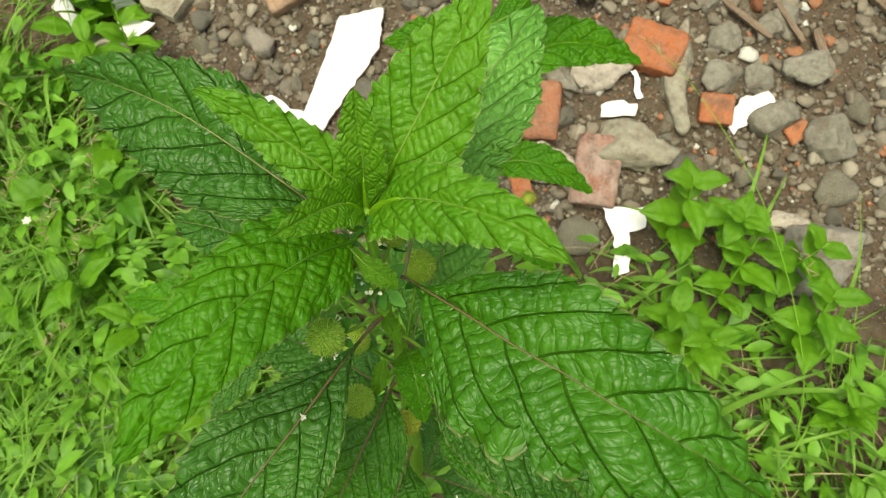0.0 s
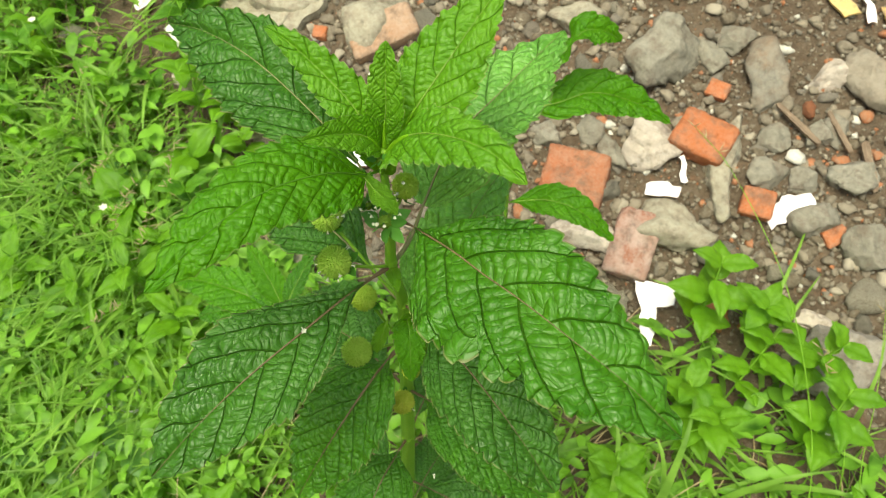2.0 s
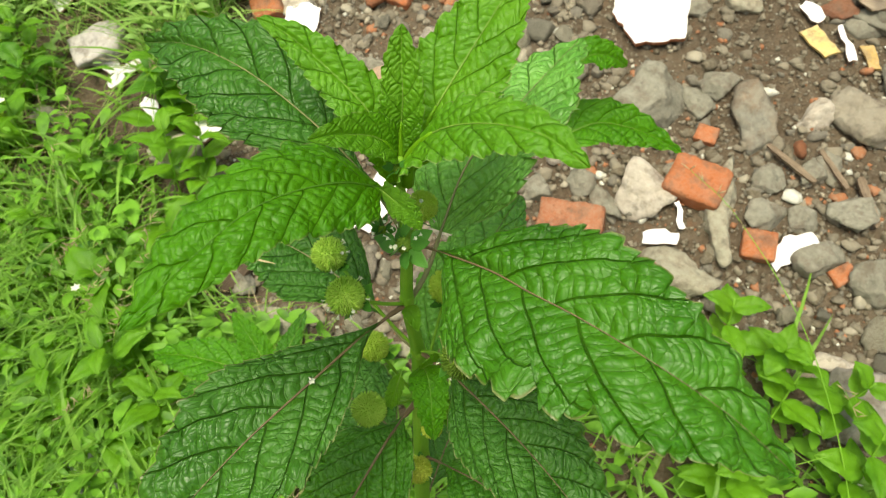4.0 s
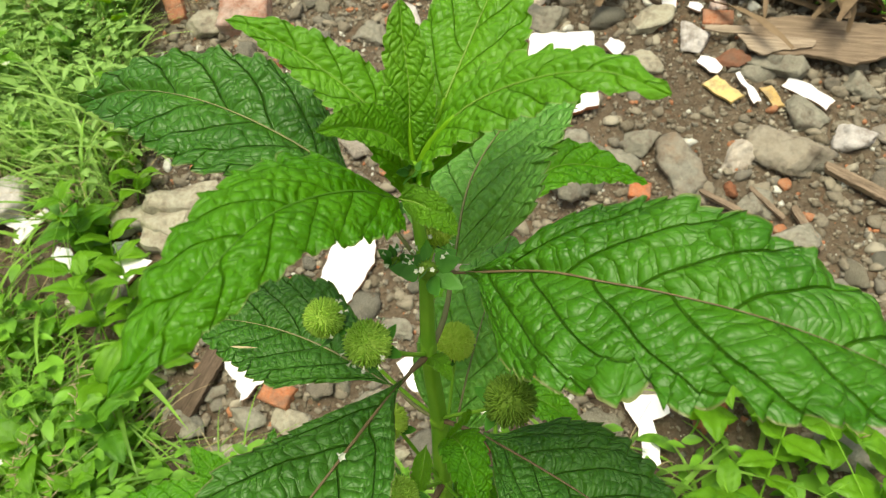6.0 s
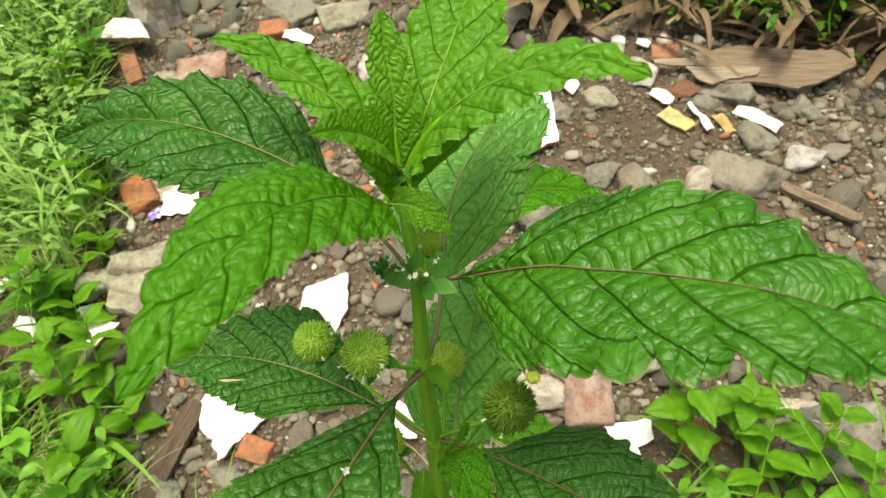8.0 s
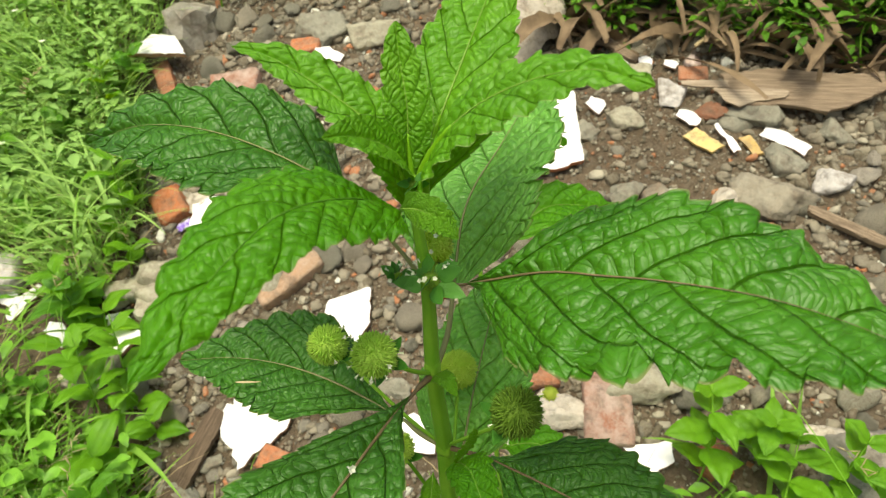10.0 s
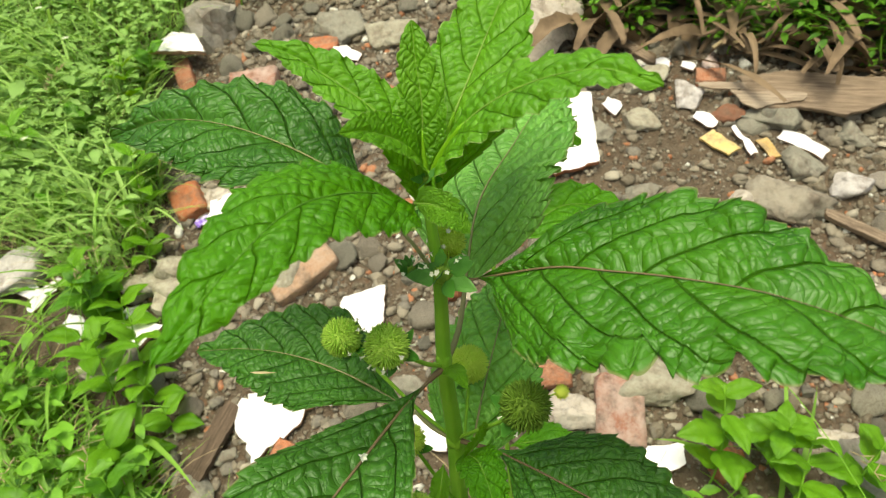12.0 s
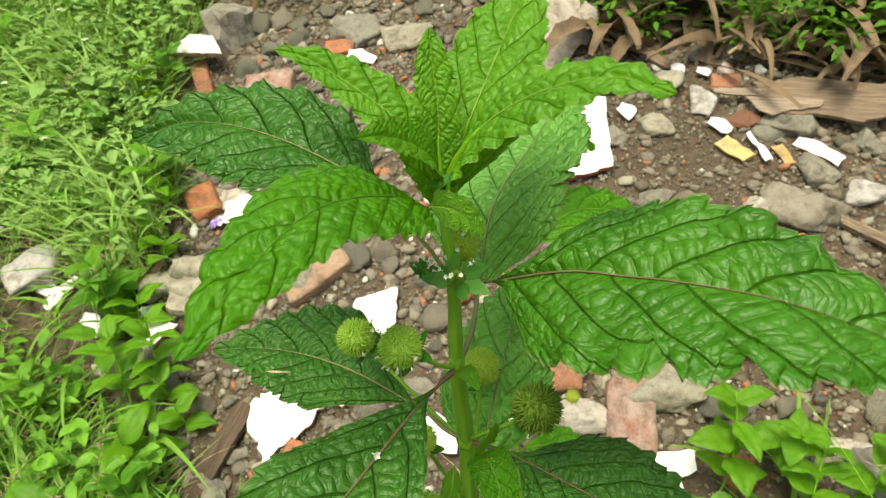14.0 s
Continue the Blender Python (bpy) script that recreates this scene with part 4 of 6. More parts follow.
STONE_WORDS = {
    "grey": "rough grey-brown stone lying in rubble", "rust": "grey stone with rusty red side", "beige": "beige lump of old mortar",
    "cream": "cream-white stone with worn edges", "slab": "flat grey concrete slab piece, speckled", "pale": "pale whitish stone on the bank",
    "rock": "large grey rock with orange stains", "pink": "small pinkish stone on rubble", "orange": "broken orange brick piece, dusty",
    "umber": "dull red-brown lump of broken brick",
    "red": "broken red brick piece, dusty", "dusty": "brick fragment caked with pale mortar", "beigebrick": "worn beige-orange brick piece",
}


def stone(tint, x, y, l, w, yaw):
    h = min(l, w) * rubble_rng.uniform(0.6, 0.8)
    me = lump("stone", rock_mesh(rubble_rng, l * 1.04, w * 1.04, h, 4, 12, 0.05), STONES[tint])
    ob = tagged(new("stone", me), STONE_WORDS[tint], "stone", "rubble stones")
    sit(ob, x, y, yaw, h)


def brick(tint, x, y, l, w, yaw):
    h = min(0.05, min(l, w) * 0.7)
    me = lump("brick_piece", rock_mesh(rubble_rng, l * 1.06, w * 1.06, h, 4, 5, 0.028, 60.0, True), STONES[tint])
    ob = tagged(new("brick_piece", me), STONE_WORDS[tint], "brick", "broken bricks")
    sit(ob, x, y, yaw, h, 0.25, rubble_rng.uniform(-6, 6))


def plate(outline, low, high, bm=None, shrink=0.0):
    """A flat piece with the given outline."""
    bm = bm or bmesh.new()
    c = sum((Vector(p) for p in outline), Vector((0, 0))) / len(outline)
    rings = []
    for z, f in ((low, 0.97), (low * 0.4 + high * 0.6, 1.0), (high, 1.0 - shrink)):
        rings.append([bm.verts.new((*(c + (Vector(p) - c) * f), z)) for p in outline])
    n = len(outline)
    for a, b in zip(rings, rings[1:]):
        for k in range(n):
            bm.faces.new((a[k], a[(k + 1) % n], b[(k + 1) % n], b[k]))
    bm.faces.new(list(reversed(rings[0])))
    bm.faces.new(rings[-1])
    return bm


def rough_outline(corners, rng, step=0.011, jag=0.0025):
    """The outline with points added along its sides and shaken."""
    out = []
    for a, b in zip(corners, corners[1:] + corners[:1]):
        a, b = Vector(a), Vector(b)
        n = max(2, int((b - a).length / step))
        for k in range(n):
            p = a.lerp(b, k / n)
            j = jag if k else jag * 0.4
            out.append(p + Vector((rng.uniform(-j, j), rng.uniform(-j, j))))
    return out


def tile(corners, label="broken white glazed tile on brown body", lift=0.008, thick=0.008, body=None, tip=(0.0, 0.0), jag=0.0025):
    """A broken tile whose corners are given on the plan."""
    rng = random.Random(len(PLACED))
    c = sum((Vector(p) for p in corners), Vector((0, 0))) / len(corners)
    m = on_ground(c.x, c.y)
    down = m.inverted()
    flat = []
    for x, y in corners:
        q = down @ Vector((x, y, ground_z(c.x, c.y) + 0.1808 * (x - c.x) + 0.431 * (y - c.y)))
        flat.append((q.x, q.y))
    edge = rough_outline(flat, rng, jag=jag)
    ob = base_empty("broken_tile", m @ Matrix.Translation((0, 0, lift)) @ pose(0, 0, 0, tip[0], tip[1]), label, "tile", "broken tiles")
    part("tile_body", plate(edge, 0.0, thick, shrink=0.01), body or TILE_BODY, ob, "brown fired clay body", False)
    part("glaze", plate(edge, thick + 0.0002, thick + 0.0022, shrink=0.02), GLAZE, ob, "white glazed face", False)
    PLACED.append((c.x, c.y, 0.05))
    for p in corners:
        for u in (0.35, 0.7, 0.95):
            q = c.lerp(Vector(p), u)
            PLACED.append((q.x, q.y, 0.034))


def shard(tint, x, y, l, w, yaw):
    """A small white chip of tile."""
    rng = rubble_rng
    a = radians(yaw)
    u, v = Vector((math.cos(a), math.sin(a))) * l / 2, Vector((-math.sin(a), math.cos(a))) * w / 2
    c = Vector((x, y))
    k = rng.uniform(0.3, 0.9)
    tile([tuple(c - u - v * k), tuple(c + u * 0.9 - v), tuple(c + u + v * rng.uniform(0, 0.8)), tuple(c + u * rng.uniform(-0.3, 0.3) + v), tuple(c - u * 0.95 + v * 0.6)], "small white tile shard lying on soil", 0.012, 0.004, tip=(rng.uniform(-14, 14), rng.uniform(-14, 14)), jag=0.0034)


def chip(tint, x, y, l, w, yaw):
    """A flat broken piece of coloured tile."""
    edge = rough_outline([(-l / 2, -w * 0.45), (l * 0.35, -w / 2), (l / 2, w * 0.30), (-l * 0.38, w / 2)], rubble_rng, 0.010, 0.0022)
    me = mesh_of("tile_chip", plate(edge, 0.0, 0.007, shrink=0.03), STONES[tint])
    ob = tagged(new("tile_chip", me), "flat %s tile chip lying on soil" % tint, "tile", "yellow tile chips")
    sit(ob, x, y, yaw, 0.010, -0.3, 8)


# larger tiles
tile([(-0.160, 0.885), (-0.078, 0.890), (-0.085, 0.820), (-0.190, 0.690), (-0.232, 0.712)], lift=0.012)
tile([(-0.380, 0.732), (-0.335, 0.628), (-0.245, 0.678), (-0.215, 0.720), (-0.290, 0.765)], lift=0.012, jag=0.006)
tile([(-0.054, 0.640), (-0.020, 0.650), (0.012, 0.612), (0.006, 0.578), (-0.030, 0.590)], lift=0.012)
tile([(-0.612, 0.942), (-0.585, 0.880), (-0.525, 0.918)], lift=0.014)
tile([(0.265, 1.224), (0.390, 1.196), (0.370, 1.030), (0.280, 1.028), (0.236, 1.096)], "large broken white tile with an orange edge", lift=0.016, thick=0.014, body=STONES["orange"])
tile([(-0.640, 1.660), (-0.478, 1.600), (-0.510, 1.672), (-0.575, 1.700)], lift=0.055, thick=0.012)
tile([(0.306, 0.524), (0.385, 0.512), (0.380, 0.484), (0.352, 0.478), (0.350, 0.415), (0.320, 0.410), (0.328, 0.470)], "forked white tile piece among weeds", lift=0.014)

stone("grey", 0.31, 0.906, 0.123, 0.147, -21)
stone("rust", 0.489, 0.891, 0.084, 0.143, 26)
brick("orange", 0.393, 0.76, 0.096, 0.075, -25)
stone("beige", 0.427, 0.72, 0.203, 0.057, 80)
brick("red", 0.181, 0.691, 0.111, 0.097, -7)
stone("cream", 0.312, 0.747, 0.098, 0.1, -20)
stone("grey", 0.237, 0.743, 0.081, 0.043, -74)
stone("grey", 0.195, 0.778, 0.055, 0.056, -10)
stone("grey", 0.115, 0.771, 0.068, 0.048, -10)
shard("white", 0.337, 0.672, 0.062, 0.026, -4)
shard("white", 0.366, 0.707, 0.048, 0.014, -71)
brick("dusty", 0.297, 0.578, 0.115, 0.074, 77)
stone("cream", 0.220, 0.590, 0.125, 0.078, -30)
brick("orange", 0.495, 0.655, 0.052, 0.048, -9)
shard("white", 0.547, 0.651, 0.08, 0.047, 38)
stone("grey", 0.589, 0.638, 0.074, 0.075, -30)
brick("orange", 0.626, 0.611, 0.038, 0.029, 33)
stone("grey", 0.673, 0.591, 0.089, 0.073, -59)
stone("grey", 0.508, 0.708, 0.074, 0.065, 16)
stone("grey", 0.513, 0.77, 0.061, 0.051, 10)
stone("cream", 0.597, 0.881, 0.076, 0.056, 54)
stone("slab", 0.679, 0.871, 0.134, 0.107, -61)
stone("grey", 0.394, 0.922, 0.07, 0.045, -58)
stone("grey", 0.585, 0.782, 0.049, 0.042, 21)
stone("grey", 0.617, 0.789, 0.059, 0.044, -60)
stone("grey", 0.646, 0.705, 0.081, 0.065, 17)
stone("beige", 0.357, 0.615, 0.152, 0.089, -9)
brick("orange", 0.44, 0.471, 0.048, 0.042, -12)
stone("cream", 0.605, 0.47, 0.063, 0.029, -7)
stone("rock", 0.642, 0.412, 0.157, 0.122, 24)
stone("beige", 0.138, 0.996, 0.116, 0.085, -2)
stone("beige", -0.27, 0.984, 0.119, 0.119, 24)
stone("beige", -0.483, 1.033, 0.159, 0.079, -11)
brick("orange", -0.389, 0.971, 0.029, 0.026, -2)
stone("cream", -0.65, 0.876, 0.107, 0.084, -18)
stone("grey", -0.973, 0.967, 0.103, 0.045, 7)
stone("beige", -0.338, 0.521, 0.107, 0.094, 11)
stone("grey", 0.436, 0.95, 0.061, 0.057, -12)
stone("grey", 0.356, 0.791, 0.04, 0.033, -11)
stone("grey", 0.566, 0.697, 0.056, 0.045, -30)
brick("orange", 0.412, 0.855, 0.037, 0.031, -21)
stone("grey", 0.693, 1.047, 0.092, 0.059, -3)
stone("umber", 0.645, 1.082, 0.070, 0.056, -33)
stone("pale", 0.582, 1.144, 0.06, 0.068, -22)
shard("white", 0.428, 1.166, 0.038, 0.033, -42)
shard("white", 0.593, 1.071, 0.05, 0.023, -48)
chip("yellow", 0.606, 1.014, 0.08, 0.033, -55)
chip("ochre", 0.69, 0.984, 0.058, 0.023, -78)
shard("white", 0.647, 1.005, 0.071, 0.015, -71)
stone("pale", -0.224, 1.266, 0.077, 0.076, -20)
brick("orange", -0.211, 1.201, 0.067, 0.038, -28)
stone("pale", -0.885, 1.120, 0.150, 0.125, -20)
shard("white", -0.86, 1.083, 0.055, 0.039, -24)
shard("white", -0.817, 1.062, 0.084, 0.037, 56)
shard("white", -1.058, 1.279, 0.118, 0.057, -28)
shard("white", -0.601, 0.956, 0.049, 0.049, -23)
stone("beige", -0.582, 1.016, 0.093, 0.074, -7)
stone("beige", -0.499, 0.981, 0.108, 0.076, 14)
brick("orange", -0.272, 0.629, 0.055, 0.04, -29)
stone("beige", -0.25, 0.579, 0.078, 0.051, -29)
stone("grey", -0.327, 0.599, 0.066, 0.045, -4)
stone("beige", -0.079, 0.495, 0.073, 0.03, 20)
stone("grey", 0.386, 0.79, 0.061, 0.054, -47)
stone("grey", -0.4, 0.656, 0.057, 0.032, -4)
stone("grey", -0.445, 0.612, 0.09, 0.053, -43)
brick("orange", -0.505, 1.206, 0.084, 0.064, -70)
stone("cream", -0.441, 1.197, 0.08, 0.057, -11)
brick("dusty", -0.37, 1.506, 0.115, 0.084, -1)
brick("red", -0.558, 1.596, 0.12, 0.041, -79)
stone("beige", -0.462, 1.508, 0.133, 0.077, -18)
stone("pale", 0.017, 1.382, 0.121, 0.046, -88)
stone("grey", -0.069, 1.371, 0.084, 0.055, -29)
shard("white", 0.754, 0.978, 0.099, 0.029, -51)
stone("grey", 0.74, 0.941, 0.081, 0.07, -41)
stone("pale", 0.802, 0.871, 0.07, 0.056, -22)
stone("pink", 0.652, 1.222, 0.040, 0.052, -18)
brick("red", 0.640, 1.180, 0.056, 0.036, -18)
shard("white", 0.558, 1.246, 0.03, 0.025, -18)
shard("white", 0.607, 1.224, 0.03, 0.022, -31)
stone("beige", 0.475, 1.111, 0.079, 0.056, -17)
stone("grey", 0.393, 1.107, 0.052, 0.05, -16)
stone("grey", -0.148, 1.622, 0.138, 0.101, -25)
brick("orange", -0.193, 1.577, 0.073, 0.046, -7)
shard("white", -0.136, 1.535, 0.075, 0.033, -19)
stone("beige", -0.02, 1.564, 0.133, 0.102, -19)
brick("beigebrick", -0.246, 0.967, 0.137, 0.074, 32)
brick("orange", 0.171, 0.56, 0.056, 0.032, -79)
shard("white", -0.416, 1.16, 0.078, 0.063, -5)
stone("grey", -0.102, 0.595, 0.061, 0.033, -11)
stone("grey", -0.055, 0.698, 0.064, 0.036, -21)
stone("grey", -0.247, 1.036, 0.076, 0.048, -14)
shard("white", -0.724, 0.971, 0.071, 0.039, -35)
stone("grey", 0.165, 1.352, 0.092, 0.065, -18)
stone("grey", 0.854, 0.977, 0.068, 0.059, -17)
stone("grey", 0.3, 1.309, 0.105, 0.071, -30)
stone("beige", 0.512, 1.209, 0.093, 0.068, -18)

def board(points, width, thick, label, name="wooden_board", yaw_tip=0.0, timber=PLANK):
    """A weathered board or stick along points on the plan, with split ends."""
    (x0, y0), (x1, y1) = points
    c = ((x0 + x1) / 2, (y0 + y1) / 2)
    l = math.hypot(x1 - x0, y1 - y0)
    ob = base_empty(name, on_ground(*c, math.degrees(math.atan2(y1 - y0, x1 - x0))) @ Matrix.Translation((0, 0, thick * 0.7 + 0.012)) @ pose(0, 0, 0, yaw_tip, 0, 0), label, "wood", "boards and sticks")
    rng = random.Random(int(l * 1000))
    bm = bmesh.new()
    n = 26
    rows = []
    for i in range(n):
        u = i / (n - 1)
        w = width / 2 * (1 - 0.45 * abs(2 * u - 1) ** 8) * rng.uniform(0.88, 1.06)
        z = rng.uniform(-0.08, 0.08) * thick
        x = (u - 0.5) * l
        rows.append([bm.verts.new(p) for p in ((x, -w, -thick / 2 + z), (x + rng.uniform(-0.004, 0.004), -w, thick / 2 + z), (x, w, thick / 2 + z), (x + rng.uniform(-0.004, 0.004), w, -thick / 2 + z))])
    for a, b in zip(rows, rows[1:]):
        for k in range(4):
            bm.faces.new((a[k], a[(k + 1) % 4], b[(k + 1) % 4], b[k]))
    bm.faces.new(list(reversed(rows[0])))
    bm.faces.new(rows[-1])
    bmesh.ops.bevel(bm, geom=[e for e in bm.edges if abs(e.verts[0].co.x - e.verts[1].co.x) > 0.01], offset=thick * 0.15, segments=1, affect="EDGES")
    part("plank", bm, timber, ob, "", False)
    PLACED.append((*c, 0.03))


board([(-0.37, 0.745), (-0.47, 0.585)], 0.040, 0.012, "dark weathered wooden board half buried in rubble", timber=PLANK_DARK)


def split_board(layers, yaw, lift, label):
    """A wide board that has split into thin layers with ragged ends; each layer by its corners on the plan."""
    rng = random.Random(17)
    first = [Vector(p) for p in layers[0][0]]
    c = sum(first, Vector((0, 0))) / len(first)
    m = on_ground(c.x, c.y, yaw) @ Matrix.Translation((0, 0, lift))
    ob = base_empty("wooden_board", m, label, "wood", "boards and sticks")
    back = m.inverted()
    for corners, low, high, timber, words in layers:
        flat = [(back @ Vector((x, y, m.translation.z + 0.1808 * (x - c.x) + 0.431 * (y - c.y)))).to_2d() for x, y in corners]
        edge = [p + Vector((rng.uniform(-0.004, 0.004), 0.0)) for p in rough_outline(flat, rng, 0.009, 0.0016)]
        part("plank", plate(edge, low, high, shrink=0.012), timber, ob, words, False)
    PLACED.append((c.x, c.y, 0.05))


split_board([
    ([(0.674, 1.062), (0.672, 1.100), (0.680, 1.138), (0.777, 1.120), (0.905, 1.060), (0.972, 1.044), (0.957, 1.006), (0.893, 0.994), (0.836, 0.992), (0.800, 1.014), (0.763, 1.034), (0.715, 1.046)], 0.0, 0.010, PLANK, ""),
    ([(0.652, 1.108), (0.690, 1.090), (0.742, 1.078), (0.785, 1.056), (0.772, 1.044), (0.722, 1.052), (0.684, 1.050), (0.668, 1.066)], 0.0105, 0.0150, PLANK_PALE, "thin pale layer split off the board"),
    ([(0.596, 1.150), (0.640, 1.136), (0.690, 1.116), (0.688, 1.104), (0.640, 1.118), (0.600, 1.138)], 0.006, 0.0105, PLANK_PALE, "thin pale splinter of the board"),
], -20, 0.028, "wide weathered brown board split into layers, lying on rubble")
board([(0.45, 1.42), (0.54, 1.25)], 0.022, 0.012, "pale pinkish stick lying on the bank")
board([(0.515, 0.83), (0.585, 0.755)], 0.010, 0.008, "thin brown stick on rubble")
board([(0.60, 0.82), (0.635, 0.745)], 0.009, 0.007, "thin pale stick on rubble")
board([(0.735, 0.835), (0.83, 0.725)], 0.020, 0.012, "long brown stick on the soil")
board([(0.66, 0.77), (0.675, 0.68)], 0.014, 0.008, "thin grey stick on rubble")


def concrete_slab(corners, thick, label):
    """A flat broken piece of plaster, its corners given on the plan."""
    rng = random.Random(91)
    c = sum((Vector(p) for p in corners), Vector((0, 0))) / len(corners)
    m = on_ground(c.x, c.y)
    flat = [(m.inverted() @ Vector((x, y, ground_z(c.x, c.y) + 0.1808 * (x - c.x) + 0.431 * (y - c.y)))).to_2d() for x, y in corners]
    me = mesh_of("concrete_slab", plate(rough_outline(flat, rng, 0.014, 0.005), -0.01, thick, shrink=0.04), STONES["beige"])
    ob = tagged(new("concrete_slab", me), label, "slab")
    ob.matrix_world = m @ pose(0, 0, 0, -3, 4)
    PLACED.append((c.x, c.y, 0.07))
    for p in corners:
        q = c.lerp(Vector(p), 0.6)
        PLACED.append((q.x, q.y, 0.05))


concrete_slab([(-0.405, 1.065), (-0.390, 1.025), (-0.490, 0.915), (-0.560, 0.955), (-0.545, 0.995), (-0.480, 1.060)], 0.022, "flat beige piece of old plaster on the rubble")


def hollow_shell(x, y, size):
    """A broken hollow lump of mortar, open upwards, with a thick uneven rim."""
    rng = random.Random(12)
    bm = bmesh.new()
    rings = []
    for k, (r, z) in enumerate(((0.0, 0.10), (0.42, 0.12), (0.66, 0.30), (0.78, 0.55), (0.92, 0.60), (1.0, 0.45), (0.96, 0.15), (0.8, -0.1))):
        rings.append([bm.verts.new((size * r * math.cos(a) * (1 + 0.10 * math.sin(2 * a + 1)), size * 0.8 * r * math.sin(a), size * (z + rng.uniform(-0.05, 0.05) * (1 if k else 0) + (0.14 * math.sin(a * 1.5) if 2 < k < 6 else 0)))) for a in [math.tau * j / 18 for j in range(18)]])
    for a, b in zip(rings, rings[1:]):
        for j in range(18):
            bm.faces.new((a[j], b[j], b[(j + 1) % 18], a[(j + 1) % 18]))
    bmesh.ops.remove_doubles(bm, verts=bm.verts[:], dist=1e-4)
    bmesh.ops.recalc_face_normals(bm, faces=bm.faces[:])
    me = mesh_of("mortar_shell", bm, STONES["beige"])
    me.shade_smooth()
    ob = tagged(new("mortar_shell", me), "hollow broken lump of pale mortar on rubble", "mortar")
    ob.matrix_world = on_ground(x, y, 20) @ Matrix.Translation((0, 0, 0.012)) @ pose(0, 0, 0, 18, -10)
    PLACED.append((x, y, size))


hollow_shell(-0.615, 0.868, 0.046)
stone("cream", 0.602, 0.474, 0.085, 0.034, -8)
stone("grey", 0.716, 1.045, 0.115, 0.060, -18)
stone("grey", -0.560, 0.995, 0.060, 0.050, 30)
brick("orange", 0.440, 0.472, 0.050, 0.040, 25)


def plastic_scrap(x, y, size):
    """A crumpled bit of violet film."""
    n = Nodes("violet_film")
    n.set(Base_Color=n.mix(n.ramp(n.noise(n.coords(), 60.0), 0.4, 0.6), rgb(0.20, 0.10, 0.50), rgb(0.62, 0.58, 0.75)), Roughness=0.3)
    bm = bmesh.new()
    bmesh.ops.create_grid(bm, x_segments=9, y_segments=7, size=0.5)
    for v in bm.verts:
        v.co = Vector((v.co.x * size, v.co.y * size * 0.6, size * (0.12 + 0.35 * noise.noise(v.co * 5.0))))
    bmesh.ops.solidify(bm, geom=bm.faces[:], thickness=0.0004)
    me = mesh_of("plastic_scrap", bm, n.mat)
    me.shade_smooth()
    ob = tagged(new("plastic_scrap", me), "crumpled scrap of violet plastic film", "plastic")
    ob.matrix_world = on_ground(x, y, 15) @ Matrix.Translation((0, 0, 0.012))


plastic_scrap(-0.468, 1.140, 0.036)


def in_rubble(x, y):
    """Whether the bank is bare there, not grown over."""
    edge = -0.58 + 0.05 * noise.noise((y * 6, 2.2, 0)) - (0.0 if y > 0.8 else -0.16 * (0.8 - y) / 0.35)
    front = 0.46 + 0.05 * noise.noise((x * 6, 7.1, 0)) - (0.02 if x > 0.25 else 0.0) + (0.04 if x < -0.2 else 0.0) - (0.15 if x > 0.56 else 0.0)
    return x > edge and y > front


# loose stones between the larger ones
fill_rng = random.Random(11)
FILL_MESH = {}
for k in range(12):
    shape = rock_mesh(fill_rng, 1.0, fill_rng.uniform(0.6, 0.95), fill_rng.uniform(0.5, 0.75), 3, 11, 0.055)
    for tint in ("grey", "beige", "slab", "orange", "cream"):
        FILL_MESH[k, tint] = lump("stone", shape, STONES[tint])
made, tries = 0, 0
while made < 260 and tries < 20000:
    tries += 1
    x, y = fill_rng.uniform(-0.6, 1.0), fill_rng.uniform(0.42, 1.75)
    size = 0.034 + 0.048 * fill_rng.random() ** 1.5
    bare = 0.25 < x < 0.62 and 0.86 < y < 1.22
    if not in_rubble(x, y) or any((x - a) ** 2 + (y - b) ** 2 < (r * 0.68 + size * 0.33) ** 2 for a, b, r in PLACED):
        continue
    if bare and fill_rng.random() < 0.85:
        continue
    tint = fill_rng.choices(("grey", "beige", "slab", "orange", "cream"), (10, 4, 6, 0.9, 1.0))[0]
    ob = tagged(new("stone", FILL_MESH[fill_rng.randrange(12), tint]), STONE_WORDS[tint], "stone", "rubble stones")
    ob.matrix_world = on_ground(x, y, fill_rng.uniform(0, 360)) @ Matrix.Translation((0, 0, size * 0.12)) @ pose(0, 0, 0, fill_rng.uniform(-25, 25), fill_rng.uniform(-25, 25)) @ Matrix.Diagonal((size, size, size, 1))
    PLACED.append((x, y, size * 0.5))
    made += 1


